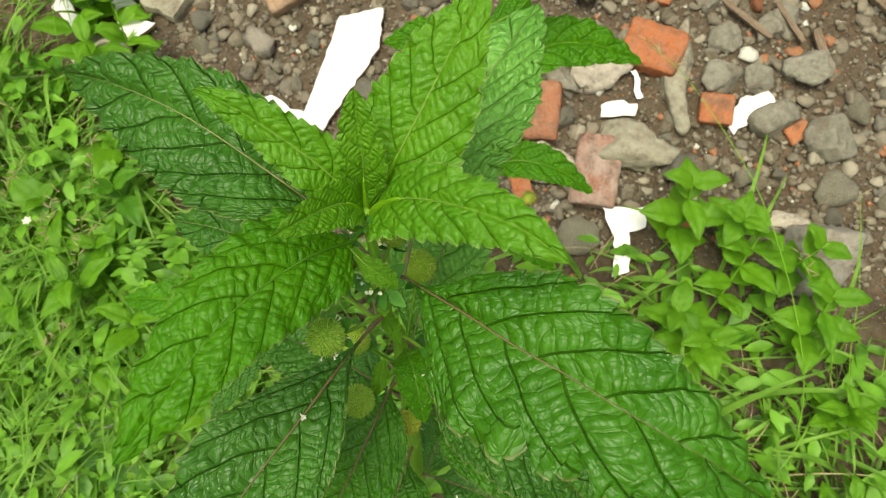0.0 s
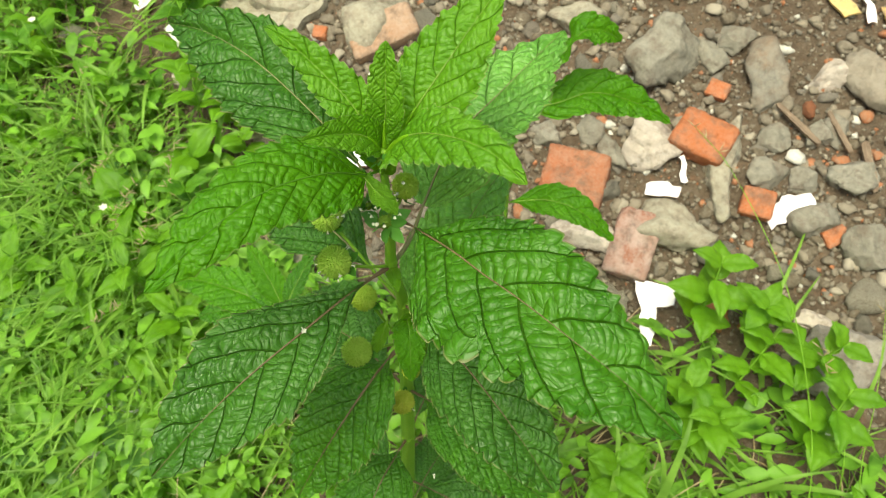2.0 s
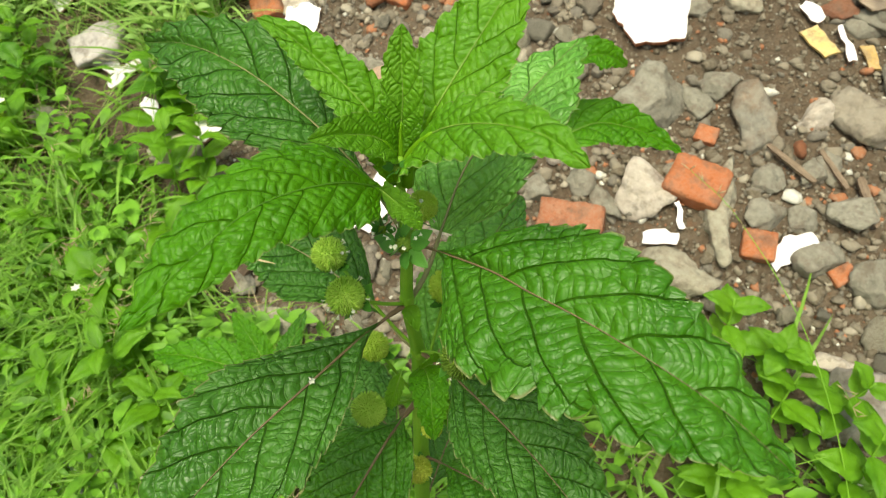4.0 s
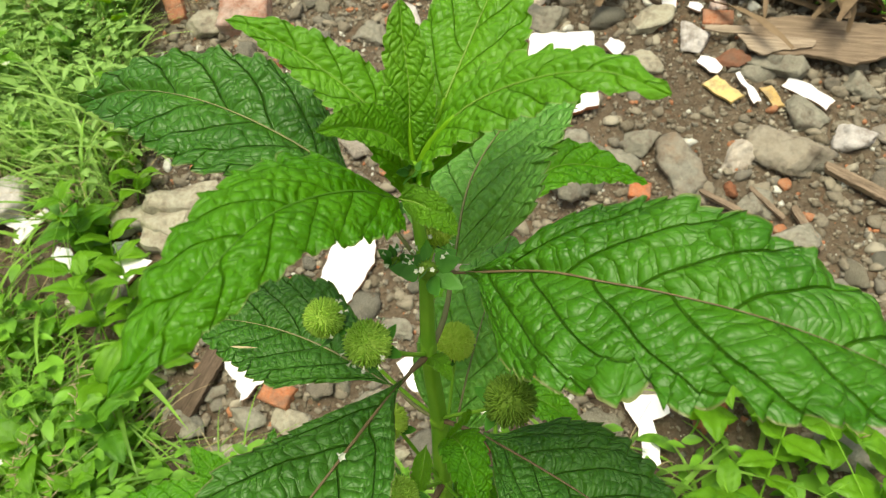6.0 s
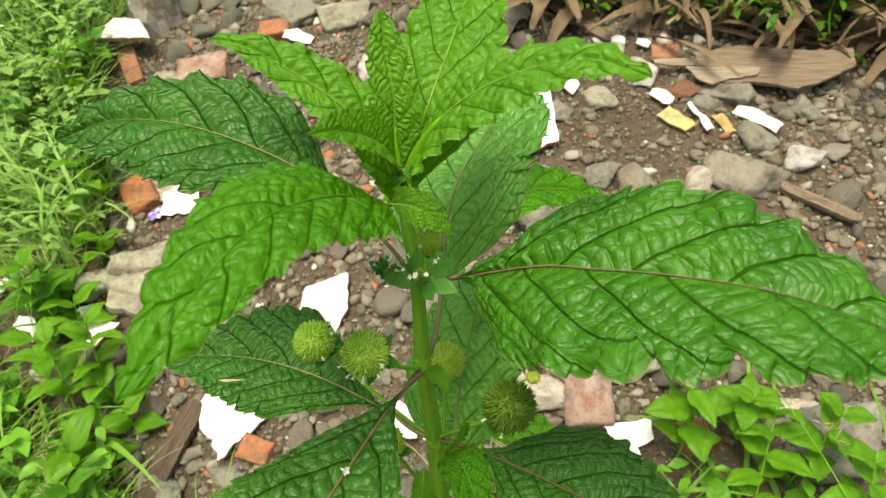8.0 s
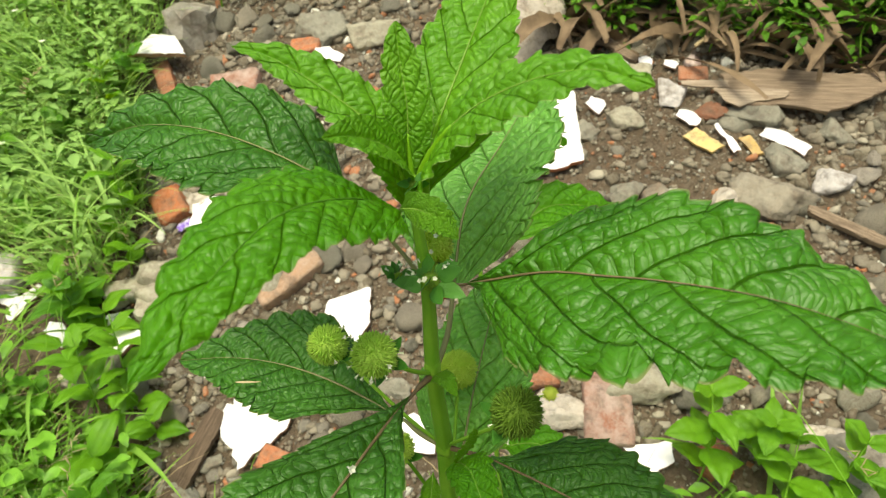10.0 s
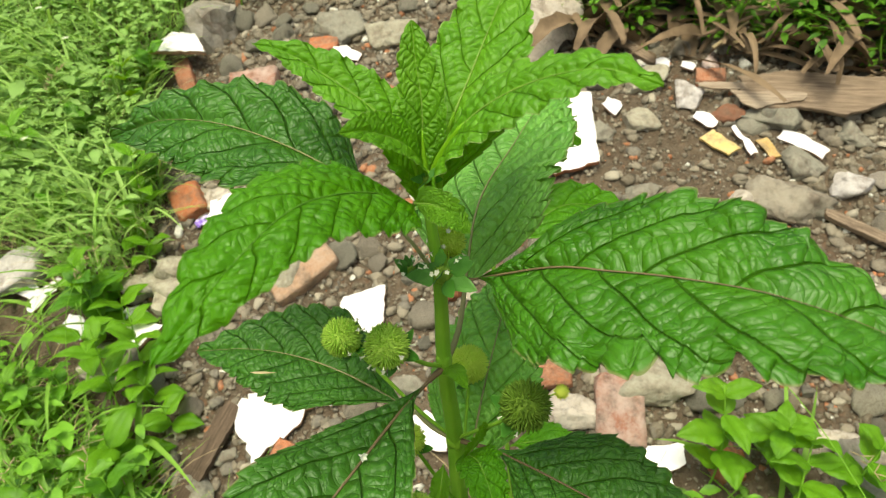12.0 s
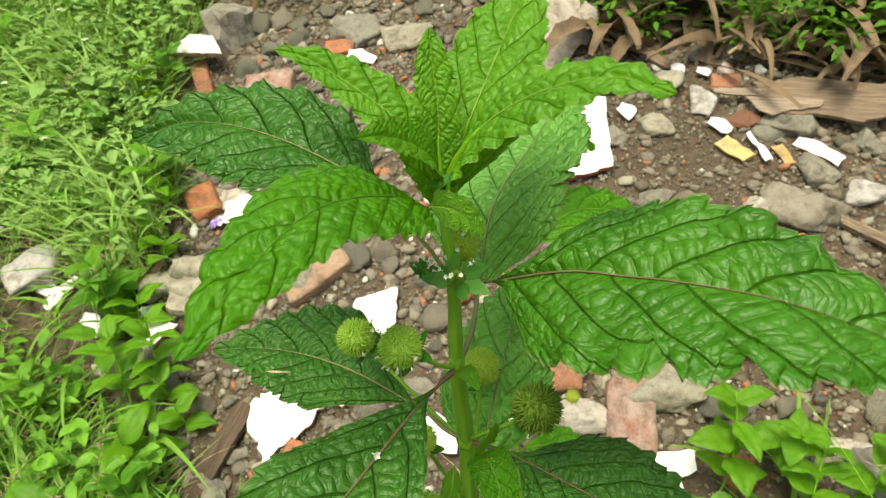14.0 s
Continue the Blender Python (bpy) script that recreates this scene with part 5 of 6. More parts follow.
def small_rubble():
    """Angular bits of a finger's width and less, far too many to count."""
    rng = random.Random(23)
    shapes = []
    for _ in range(8):
        co, tris = rock_mesh(rng, 1.0, rng.uniform(0.6, 0.95), rng.uniform(0.5, 0.8), 2, 9, 0.05)
        shapes.append(([Vector(p) for p in co], tris))
    verts, faces = [], []
    n, tries = 0, 0
    while n < 7500 and tries < 120000:
        tries += 1
        x, y = rng.uniform(-0.7, 1.15), rng.uniform(0.36, 1.9)
        if not in_rubble(x, y):
            continue
        size = 0.008 + 0.027 * rng.random() ** 2.0
        if 0.25 < x < 0.62 and 0.84 < y < 1.22 and rng.random() < 0.6:
            continue
        if any((x - a) ** 2 + (y - b) ** 2 < (r * 0.6) ** 2 for a, b, r in PLACED):
            continue
        n += 1
        co, tris = shapes[rng.randrange(8)]
        turn = Euler((rng.uniform(-0.5, 0.5), rng.uniform(-0.5, 0.5), rng.uniform(0, 6.28))).to_matrix()
        at = Vector((x, y, ground_z(x, y) + size * rng.uniform(-0.05, 0.18)))
        k = len(verts)
        verts += [tuple(at + turn @ (v * size)) for v in co]
        faces += [tuple(k + i for i in f) for f in tris]
    me = bpy.data.meshes.new("small_rubble")
    me.from_pydata(verts, [], faces)
    me.materials.append(RUBBLE)
    me.shade_smooth()
    tagged(new("small_rubble", me), "small angular grey-brown rubble with bits of brick", "rubble", kind="stuff")


small_rubble()


def gravel():
    """Small grit, far too much to count."""
    rng = random.Random(3)
    verts, faces = [], []
    base = [Vector(v) for v in ((1, 0, 0), (-1, 0, 0), (0, 1, 0), (0, -1, 0), (0, 0, 1), (0, 0, -1))]
    tris = ((0, 2, 4), (2, 1, 4), (1, 3, 4), (3, 0, 4), (2, 0, 5), (1, 2, 5), (3, 1, 5), (0, 3, 5))
    n = 0
    while n < 34000:
        x, y = rng.uniform(-0.8, 1.2), rng.uniform(0.3, 1.9)
        if not in_rubble(x, y) and rng.random() < 0.8:
            continue
        n += 1
        size = 0.0022 + 0.0075 * rng.random() ** 3
        z = ground_z(x, y) + size * 0.25
        turn = Euler((rng.uniform(0, 6), rng.uniform(0, 6), rng.uniform(0, 6))).to_matrix()
        k = len(verts)
        verts += [tuple(Vector((x, y, z)) + turn @ (v * size * rng.uniform(0.55, 1.1))) for v in base]
        faces += [tuple(k + i for i in f) for f in tris]
    me = bpy.data.meshes.new("gravel")
    me.from_pydata(verts, [], faces)
    me.materials.append(RUBBLE)
    me.shade_smooth()
    tagged(new("gravel", me), "fine grey-brown grit on the soil", "gravel", kind="stuff")


gravel()

# ---- weeds and grass ----
def ribbon(verts, faces, points, width, rng, folds=1):
    """Adds a grass blade along points, narrowing to its tip, with a fold."""
    k = len(verts)
    n = len(points)
    way = points[-1] - points[0]
    side = way.cross(Vector((0, 0, 1)))
    side = side.normalized() if side.length > 1e-5 else Vector((1, 0, 0))
    for i, p in enumerate(points):
        u = i / (n - 1)
        w = width * (1 - u**2.2) * (0.6 + 0.4 * min(1, u * 5)) + 0.0002
        verts += [tuple(p - side * w), tuple(p - Vector((0, 0, w * 0.5))), tuple(p + side * w)]
    for i in range(n - 1):
        a = k + 3 * i
        faces += [(a, a + 1, a + 4, a + 3), (a + 1, a + 2, a + 5, a + 4)]


def blade_points(x, y, rng, length, lean, segs=6):
    a = rng.uniform(0, math.tau)
    p = Vector((x, y, ground_z(x, y) - 0.004))
    out = [p.copy()]
    tilt = rng.uniform(0.05, 0.5)
    for i in range(segs):
        tilt += lean * rng.uniform(0.5, 1.5) / segs
        p = p + Vector((math.cos(a) * math.sin(tilt), math.sin(a) * math.sin(tilt), math.cos(tilt))) * length / segs
        out.append(p.copy())
    return out


LEFT_STONES = [p for p in PLACED if p[0] < -0.4 and p[1] > 0.6 and p[2] > 0.035]


def grown(x, y):
    """How densely the place is grown over, 0 to 1."""
    if in_rubble(x, y):
        return 0.0
    if x < -0.45 and any(abs(x - a) < r * 1.15 and -0.17 - (0.15 if r > 0.08 else 0.0) < y - b < r for a, b, r in LEFT_STONES):
        return 0.10
    if y > 1.95 and x > -0.5:
        return 0.5
    return 1.0


def scatter(rng, count, accept):
    """Places spread round the bank, thinning out away from it."""
    n = 0
    while n < count:
        lot = rng.random()
        if lot < 0.36:
            x, y = rng.gauss(-0.95, 0.32), rng.gauss(1.3, 0.48)
        elif lot < 0.62:
            x, y = rng.gauss(-0.62, 0.28), rng.gauss(0.45, 0.32)
        elif lot < 0.84:
            x, y = rng.gauss(0.42, 0.30), rng.gauss(0.16, 0.22)
        else:
            x, y = rng.gauss(-0.3, 1.0), rng.gauss(1.0, 1.1)
        if rng.random() < accept(x, y):
            n += 1
            yield x, y


def grass():
    rng = random.Random(8)
    verts, faces = [], []

    def density(x, y):
        return grown(x, y) * (1.0 if x < -0.25 else 0.12 if x > 0.2 and y > 0.1 else 0.28)

    far_verts, far_faces = [], []
    for x, y in scatter(rng, 11500, density):
        length = rng.uniform(0.09, 0.27) * (1.2 if x < -0.55 else 0.8)
        if x < -0.45 and any(abs(x - a) < r * 1.5 and -0.3 < y - b < r for a, b, r in LEFT_STONES):
            length *= 0.4
        wide = rng.uniform(0.0012, 0.0026) if rng.random() < 0.68 else rng.uniform(0.003, 0.0066)
        # blades farther off take the haze-paled copy of the grass colour
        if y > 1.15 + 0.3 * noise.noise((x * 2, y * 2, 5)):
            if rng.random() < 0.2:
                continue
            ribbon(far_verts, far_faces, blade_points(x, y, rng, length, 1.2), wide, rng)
        else:
            ribbon(verts, faces, blade_points(x, y, rng, length, 1.4), wide, rng)
    for _ in range(190):
        x, y = rng.uniform(0.12, 0.95), rng.uniform(-0.2, 0.42)
        if rng.random() < 0.6:
            x, y = rng.uniform(-1.0, -0.54), rng.uniform(0.0, 0.9)
        if not in_rubble(x, y) and not (0.15 < x < 0.48 and y > 0.15):
            ribbon(verts, faces, blade_points(x, y, rng, rng.uniform(0.18, 0.34), 1.7, 9), rng.uniform(0.0035, 0.007), rng)
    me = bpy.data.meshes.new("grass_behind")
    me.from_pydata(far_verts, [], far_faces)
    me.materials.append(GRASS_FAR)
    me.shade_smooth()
    tagged(new("grass_behind", me), "yellow-green grass behind the rubble, paled as by haze", "grass", kind="stuff")
    me = bpy.data.meshes.new("grass")
    me.from_pydata(verts, [], faces)
    me.materials.append(GRASS)
    me.shade_smooth()
    tagged(new("grass", me), "thin light green grass growing on the bank", "grass", kind="stuff")
    verts, faces = [], []
    for x, y in scatter(rng, 2600, density):
        ribbon(verts, faces, blade_points(x, y, rng, rng.uniform(0.06, 0.2), 1.6), rng.uniform(0.0006, 0.0012), rng)
    me = bpy.data.meshes.new("dry_grass")
    me.from_pydata(verts, [], faces)
    me.materials.append(STRAW)
    me.shade_smooth()
    tagged(new("dry_grass", me), "dry straw stalks among the grass", "grass", kind="stuff")


grass()


def cover():
    """Low plants with small oval leaves that close the ground."""
    rng = random.Random(9)
    near, far = ([], []), ([], [])

    def density(x, y):
        return grown(x, y) * (0.34 if x < -0.2 and y < 0.5 else 0.10 if x < -0.2 and y < 1.25 else 0.05 if x > 0 else 0.42)

    for x, y in scatter(rng, 12600, density):
        h = rng.uniform(0.004, 0.15 if x < -0.3 else 0.085)
        size = rng.uniform(0.009, 0.021) * (1.0 if x < 0 else 1.25) * (1.7 if rng.random() < (0.16 if y > 1.05 else 0.12) else 1.0)
        a, lift = rng.uniform(0, math.tau), rng.uniform(-0.15, 0.55)
        way = Vector((math.cos(a) * math.cos(lift), math.sin(a) * math.cos(lift), math.sin(lift)))
        side = Vector((-math.sin(a), math.cos(a), rng.uniform(-0.3, 0.3))).normalized()
        up = way.cross(side)
        up = up if up.z > 0 else -up
        p = Vector((x, y, ground_z(x, y) + h))
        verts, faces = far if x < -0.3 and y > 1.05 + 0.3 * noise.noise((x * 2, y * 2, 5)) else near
        k = len(verts)
        wide = rng.uniform(0.32, 0.55)
        for u, w in ((0, 0.06), (0.18, 0.62), (0.42, 1.0), (0.7, 0.78), (0.9, 0.36), (1.0, 0.03)):
            c = p + way * size * 2 * u - Vector((0, 0, size * 0.5 * u * u))
            for s in (-1, 0, 1):
                verts.append(tuple(c + side * (s * w * wide * size) + up * (0.14 * size * abs(s) * w)))
        for i in range(5):
            for j in range(2):
                b = k + 3 * i + j
                faces.append((b, b + 1, b + 4, b + 3))
    for (verts, faces), name, material, label in ((near, "ground_cover", COVER, "low green ground cover of small oval leaves"), (far, "cover_behind", COVER_FAR, "low green leaves behind the rubble, paled as by haze")):
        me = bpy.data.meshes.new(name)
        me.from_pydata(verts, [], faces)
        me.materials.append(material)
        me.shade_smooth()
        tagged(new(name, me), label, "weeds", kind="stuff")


cover()


def weed_plant(rng, height, pairs, size, slim, material, label, teeth=0):
    """An upright weed: a thin stem with pairs of leaves, crossed from pair to pair."""
    root = base_empty("weed", pose(0, 0, -2), label, "weed", "weeds on the bank")
    bend = Vector((rng.uniform(-0.2, 0.2), rng.uniform(-0.2, 0.2), 0))
    stem_line = [Vector((0, 0, height * u)) + bend * height * u * u for u in (-0.1, 0.25, 0.5, 0.75, 1.0)]
    pts = spline(stem_line, 16)
    part("stem", tube(pts, [0.0018 - 0.0008 * i / 15 for i in range(16)], 6), STEM, root)
    for k in range(pairs):
        u = 0.35 + 0.65 * (k + 0.5) / pairs if pairs > 1 else 1.0
        p = pts[min(15, int(u * 15))]
        grow = size * (0.75 + 0.35 * math.sin(math.pi * (k + 0.6) / pairs))
        turn = k * math.pi / 2 + rng.uniform(-0.4, 0.4)
        for s in (0, math.pi):
            a = turn + s + rng.uniform(-0.25, 0.25)
            rise = rng.uniform(0.15, 0.6) if k < pairs - 1 else rng.uniform(0.4, 0.9)
            way = Vector((math.cos(a), math.sin(a), rise)).normalized()
            flat = Vector((math.cos(a), math.sin(a), rise * 0.2 - 0.25)).normalized()
            pts_leaf = [p, p + way * grow * 0.4, p + way * grow * 0.65 + flat * grow * 0.15, p + way * grow * 0.6 + flat * grow * 0.5]
            part("leaf", small_leaf(pts_leaf, (-math.sin(a), math.cos(a), 0), grow * slim * rng.uniform(0.85, 1.15), 25 if teeth else 10, teeth), material, root)
    return root


weed_rng = random.Random(17)
WEEDS_RIGHT = [weed_plant(weed_rng, 0.19, 5, 0.050, 0.33, WEED, "bright green weed with oval leaves beside rubble", 7) for _ in range(3)]
WEEDS_SLIM = [weed_plant(weed_rng, 0.20, 4, 0.062, 0.26, WEED, "light green weed with narrow pointed leaves in grass", 12) for _ in range(3)]
WEEDS_LOW = [weed_plant(weed_rng, 0.14, 3, 0.056, 0.36, WEED_DARK, "low dark green weed with rounded leaves", 8) for _ in range(2)]


broad_rng = random.Random(18)
WEEDS_BROAD = [weed_plant(broad_rng, 0.11, 2, 0.088, 0.30, WEED, "light green weed with broad pointed leaves in grass") for _ in range(3)]
WEEDS_ROUND = [weed_plant(broad_rng, 0.10, 2, 0.070, 0.44, WEED_BLUE, "dull bluish-green weed with rounded leaves in grass") for _ in range(2)]

WEEDS_YOUNG = [weed_plant(broad_rng, 0.085, 2, 0.056, 0.36, WEED, "small bright green weed with oval leaves beside stones") for _ in range(2)]


def plant_weeds(kinds, spots):
    for x, y in spots:
        proto = kinds[weed_rng.randrange(len(kinds))]
        s = weed_rng.uniform(0.8, 1.25)
        m = on_ground(x, y, weed_rng.uniform(0, 360), 0.004, True) @ pose(0, 0, 0, weed_rng.uniform(-12, 12), weed_rng.uniform(-12, 12))
        ob = copy_thing(proto, m)
        ob.scale = (s, s, s)


def spots(n, box, seed, apart=0.06):
    rng = random.Random(seed)
    got = []
    for _ in range(4000):
        x, y = rng.uniform(box[0], box[1]), rng.uniform(box[2], box[3])
        if len(got) < n and not in_rubble(x, y) and not (0.2 < x < 0.40 and y > 0.2) and not (x > 0.52 and y > 0.2) and not (-0.52 < x < 0 and y > 0.38) and all((x - a) ** 2 + (y - b) ** 2 > apart**2 for a, b in got):
            got.append((x, y))
    return got


plant_weeds(WEEDS_RIGHT, [(0.395, 0.440), (0.500, 0.462), (0.55, 0.375), (0.47, 0.33), (0.57, 0.27), (0.43, 0.23)])
plant_weeds(WEEDS_RIGHT, spots(17, (0.12, 1.0, -0.2, 0.30), 41, 0.10))
plant_weeds(WEEDS_SLIM, [(-0.565, 0.41), (-0.70, 0.36), (-0.60, 0.76), (-0.72, 0.55), (-0.50, 0.30), (-0.66, 1.0), (-0.60, 1.16), (-0.62, 0.43), (-0.74, 0.40), (-0.86, 0.66), (-0.88, 0.42), (-0.44, 0.22), (-0.37, 0.19)])
plant_weeds(WEEDS_SLIM, spots(16, (-1.2, -0.2, -0.1, 1.5), 42, 0.13))
plant_weeds(WEEDS_LOW, spots(22, (-1.2, -0.1, -0.1, 1.7), 43, 0.10))
plant_weeds(WEEDS_SLIM, spots(5, (-1.35, -0.62, 1.15, 2.0), 45, 0.12))
plant_weeds(WEEDS_LOW, spots(7, (0.0, 0.9, -0.2, 0.3), 44, 0.10))
plant_weeds(WEEDS_BROAD, [(-0.686, 0.554), (-0.976, 0.675), (-0.59, 0.675), (-0.815, 0.47), (-0.747, 0.262), (-0.687, 0.342), (-0.524, 0.223), (-0.90, 0.30), (-0.66, 0.88)])
plant_weeds(WEEDS_ROUND, [(-0.949, 0.498), (-0.831, 0.368), (-0.584, 0.119), (-0.872, 0.241), (-0.74, 0.62), (-0.758, 0.094), (-0.70, 0.98)])
plant_weeds(WEEDS_YOUNG, [(-0.584, 1.06), (-0.621, 1.115), (-0.615, 0.927), (-0.629, 0.99), (-0.489, 0.712), (-0.602, 0.693), (-0.643, 0.621), (-0.523, 0.764)])
for proto in (*WEEDS_RIGHT, *WEEDS_SLIM, *WEEDS_LOW, *WEEDS_BROAD, *WEEDS_ROUND, *WEEDS_YOUNG):
    for o in proto.children_recursive:
        bpy.data.objects.remove(o)
    bpy.data.objects.remove(proto)


# ---- the far edge: dry litter and bushes ----
def dry_leaf(x, y, yaw, length, width, rise, seed):
    """A long withered leaf, folded along its middle, curling to the ground."""
    rng = random.Random(seed)
    bm = bmesh.new()
    n = 16
    rows = []
    a = radians(yaw)
    way = Vector((math.cos(a), math.sin(a), 0))
    side = Vector((-way.y, way.x, 0))
    p = Vector((0, 0, 0.0))
    tilt = rise
    for i in range(n):
        u = i / (n - 1)
        w = width * (0.35 + math.sin(math.pi * min(1, 0.15 + u * 0.85)) * 0.65) * rng.uniform(0.85, 1.1)
        up = Vector((-way.x * math.sin(tilt), -way.y * math.sin(tilt), math.cos(tilt)))
        twist = 0.5 * math.sin(u * 4 + seed)
        cross = (side * math.cos(twist) + up * math.sin(twist)) * w
        rows.append([bm.verts.new(p + cross * k + up * w * 0.5 * abs(k) * rng.uniform(0.5, 1.2)) for k in (-1, -0.5, 0, 0.5, 1)])
        tilt -= rng.uniform(0.5, 1.6) * rise / n * 1.7
        p = p + (way * math.cos(tilt) + Vector((0, 0, math.sin(tilt)))) * length / n
    for r, q in zip(rows, rows[1:]):
        for k in range(4):
            bm.faces.new((r[k], r[k + 1], q[k + 1], q[k]))
    me = mesh_of("dry_leaf", bm, DRY_LEAF)
    me.shade_smooth()
    ob = tagged(new("dry_leaf", me), "withered brown leaf in a heap of litter", "leaf", "dry litter")
    ob.matrix_world = Matrix.Translation((x, y, ground_z(x, y) + 0.004))


litter_rng = random.Random(71)
for k in range(220):
    x = litter_rng.uniform(0.36, 1.45)
    y = 1.36 - 0.55 * (x - 0.35) + 0.03 + 0.42 * litter_rng.random() ** 1.5
    dry_leaf(x, y, litter_rng.uniform(0, 360), litter_rng.uniform(0.12, 0.32), litter_rng.uniform(0.006, 0.023), litter_rng.uniform(0.4, 1.5), k)
for k in range(14):
    x = litter_rng.uniform(0.45, 1.3)
    y = 1.41 - 0.55 * (x - 0.35) + litter_rng.uniform(0, 0.25)
    a = radians(litter_rng.uniform(-40, 40))
    bm = bmesh.new()
    l = litter_rng.uniform(0.2, 0.5)
    pts = spline([Vector((-math.cos(a) * l / 2, -math.sin(a) * l / 2, litter_rng.uniform(0.0, 0.06))), Vector((0, 0, litter_rng.uniform(0.05, 0.12))), Vector((math.cos(a) * l / 2, math.sin(a) * l / 2, litter_rng.uniform(0.0, 0.12)))], 10)
    me = mesh_of("dry_stalk", tube(pts, [0.004] * 10, 6), STRAW if k % 3 else DRY_LEAF)
    ob = tagged(new("dry_stalk", me), "dry straw-coloured stalk in a heap of litter", "stalk", "dry litter")
    ob.matrix_world = Matrix.Translation((x, y, ground_z(x, y)))


def bush(name, x0, x1, y0, y1, height, count, size, material, seed, label):
    """A thicket of small leaves on thin upright stems."""
    rng = random.Random(seed)
    root = base_empty(name, Matrix.Translation(((x0 + x1) / 2, (y0 + y1) / 2, ground_z((x0 + x1) / 2, (y0 + y1) / 2))), label, "bush", "bushes behind")
    origin = root.matrix_world.translation
    verts, faces = [], []
    for k in range(max(6, count // 60)):
        x, y = rng.uniform(x0, x1), rng.uniform(y0, y1)
        foot = Vector((x, y, ground_z(x, y) - 0.01)) - origin
        h = height * rng.uniform(0.5, 1.1)
        top = foot + Vector((rng.uniform(-0.08, 0.08), rng.uniform(-0.1, 0.04), h))
        line_ = spline([foot, foot.lerp(top, 0.5) + Vector((rng.uniform(-0.03, 0.03), rng.uniform(-0.03, 0.03), 0.02)), top], 9)
        part("stem", tube(line_, [0.003 - 0.002 * i / 8 for i in range(9)], 5), STEM, root)
        for _ in range(60):
            c = line_[rng.randrange(2, 9)]
            a, lift = rng.uniform(0, math.tau), rng.uniform(-0.3, 0.6)
            s = size * rng.uniform(0.6, 1.3)
            way = Vector((math.cos(a) * math.cos(lift), math.sin(a) * math.cos(lift), math.sin(lift)))
            side = Vector((-math.sin(a), math.cos(a), rng.uniform(-0.4, 0.4))).normalized()
            c = c + way * rng.uniform(0.0, 0.05)
            j = len(verts)
            for u, w in ((0, 0.05), (0.2, 0.6), (0.45, 1.0), (0.75, 0.7), (1.0, 0.04)):
                q = c + way * s * 2 * u - Vector((0, 0, s * 0.5 * u * u))
                for e in (-1, 0, 1):
                    verts.append(tuple(q + side * e * w * s * 0.42 + Vector((0, 0, 0.15 * s * abs(e) * w))))
            for i in range(4):
                for e in range(2):
                    b = j + 3 * i + e
                    faces.append((b, b + 1, b + 4, b + 3))
    me = bpy.data.meshes.new("foliage")
    me.from_pydata(verts, [], faces)
    me.materials.append(material)
    me.shade_smooth()
    ob = new("foliage", me)
    ob.parent = root


bush("low_bush", -0.80, 0.02, 1.78, 2.2, 0.30, 2600, 0.017, COVER, 81, "leafy green bush behind the rubble")
bush("low_bush", -1.7, -0.8, 1.9, 2.6, 0.28, 2600, 0.017, COVER, 82, "leafy light green bush behind grass")
bush("low_bush", 0.40, 0.64, 1.34, 1.58, 0.17, 900, 0.015, BUSH, 83, "green sprigs growing through dry litter")
bush("low_bush", 0.62, 0.86, 1.20, 1.46, 0.16, 1000, 0.015, BUSH, 84, "green sprigs growing through dry litter")
bush("low_bush", 0.84, 1.15, 1.07, 1.36, 0.17, 1100, 0.015, BUSH, 85, "green sprigs growing through dry litter")
bush("low_bush", 0.45, 1.5, 1.60, 1.95, 0.34, 2400, 0.019, BUSH, 86, "green bush behind dry litter")


def stump():
    rng = random.Random(4)
    bm = bmesh.new()
    pts = [Vector((0, 0, -0.03)), Vector((0, 0, 0.02)), Vector((0.004, 0, 0.045)), Vector((0.006, 0.002, 0.074))]
    tube(pts, [0.074, 0.070, 0.066, 0.064], 20, bm=bm)
    for v in bm.verts:
        v.co += Vector((v.co.x, v.co.y, 0)) * rng.uniform(-0.12, 0.12) + Vector((0, 0, rng.uniform(-0.012, 0.012) if v.co.z > 0.07 else 0))
    ob = tagged(new("tree_stump", mesh_of("tree_stump", bm, STONES["rock"])), "short weathered brown stump among rubble", "stump")
    ob.matrix_world = on_ground(-0.50, 1.74, upright=True)


stump()


def crumpled_sheet(x, y, size):
    bm = bmesh.new()
    n = 22
    rows = []
    for i in range(n):
        row = []
        for j in range(n):
            u, v = i / (n - 1) - 0.5, j / (n - 1) - 0.5
            r = max(0.0, 1 - (u * u + v * v) * 3.4)
            z = size * (0.42 * r**0.7 + 0.16 * noise.noise((u * 6, v * 2.2, 3.3)) + 0.10 * abs(math.sin(u * 16 + 2 * v)))
            row.append(bm.verts.new((u * size * (1 + 0.2 * noise.noise((v * 5, 0, 1))), v * size * 0.9, max(0.0, z))))
        rows.append(row)
    for a, b in zip(rows, rows[1:]):
        for j in range(n - 1):
            bm.faces.new((a[j], a[j + 1], b[j + 1], b[j]))
    me = mesh_of("crumpled_sheet", bm, STONES["cream"])
    me.shade_smooth()
    ob = tagged(new("crumpled_sheet", me), "crumpled pale beige sheet on the rubble", "sheet")
    ob.matrix_world = on_ground(x, y, 30)


crumpled_sheet(0.325, 1.46, 0.23)


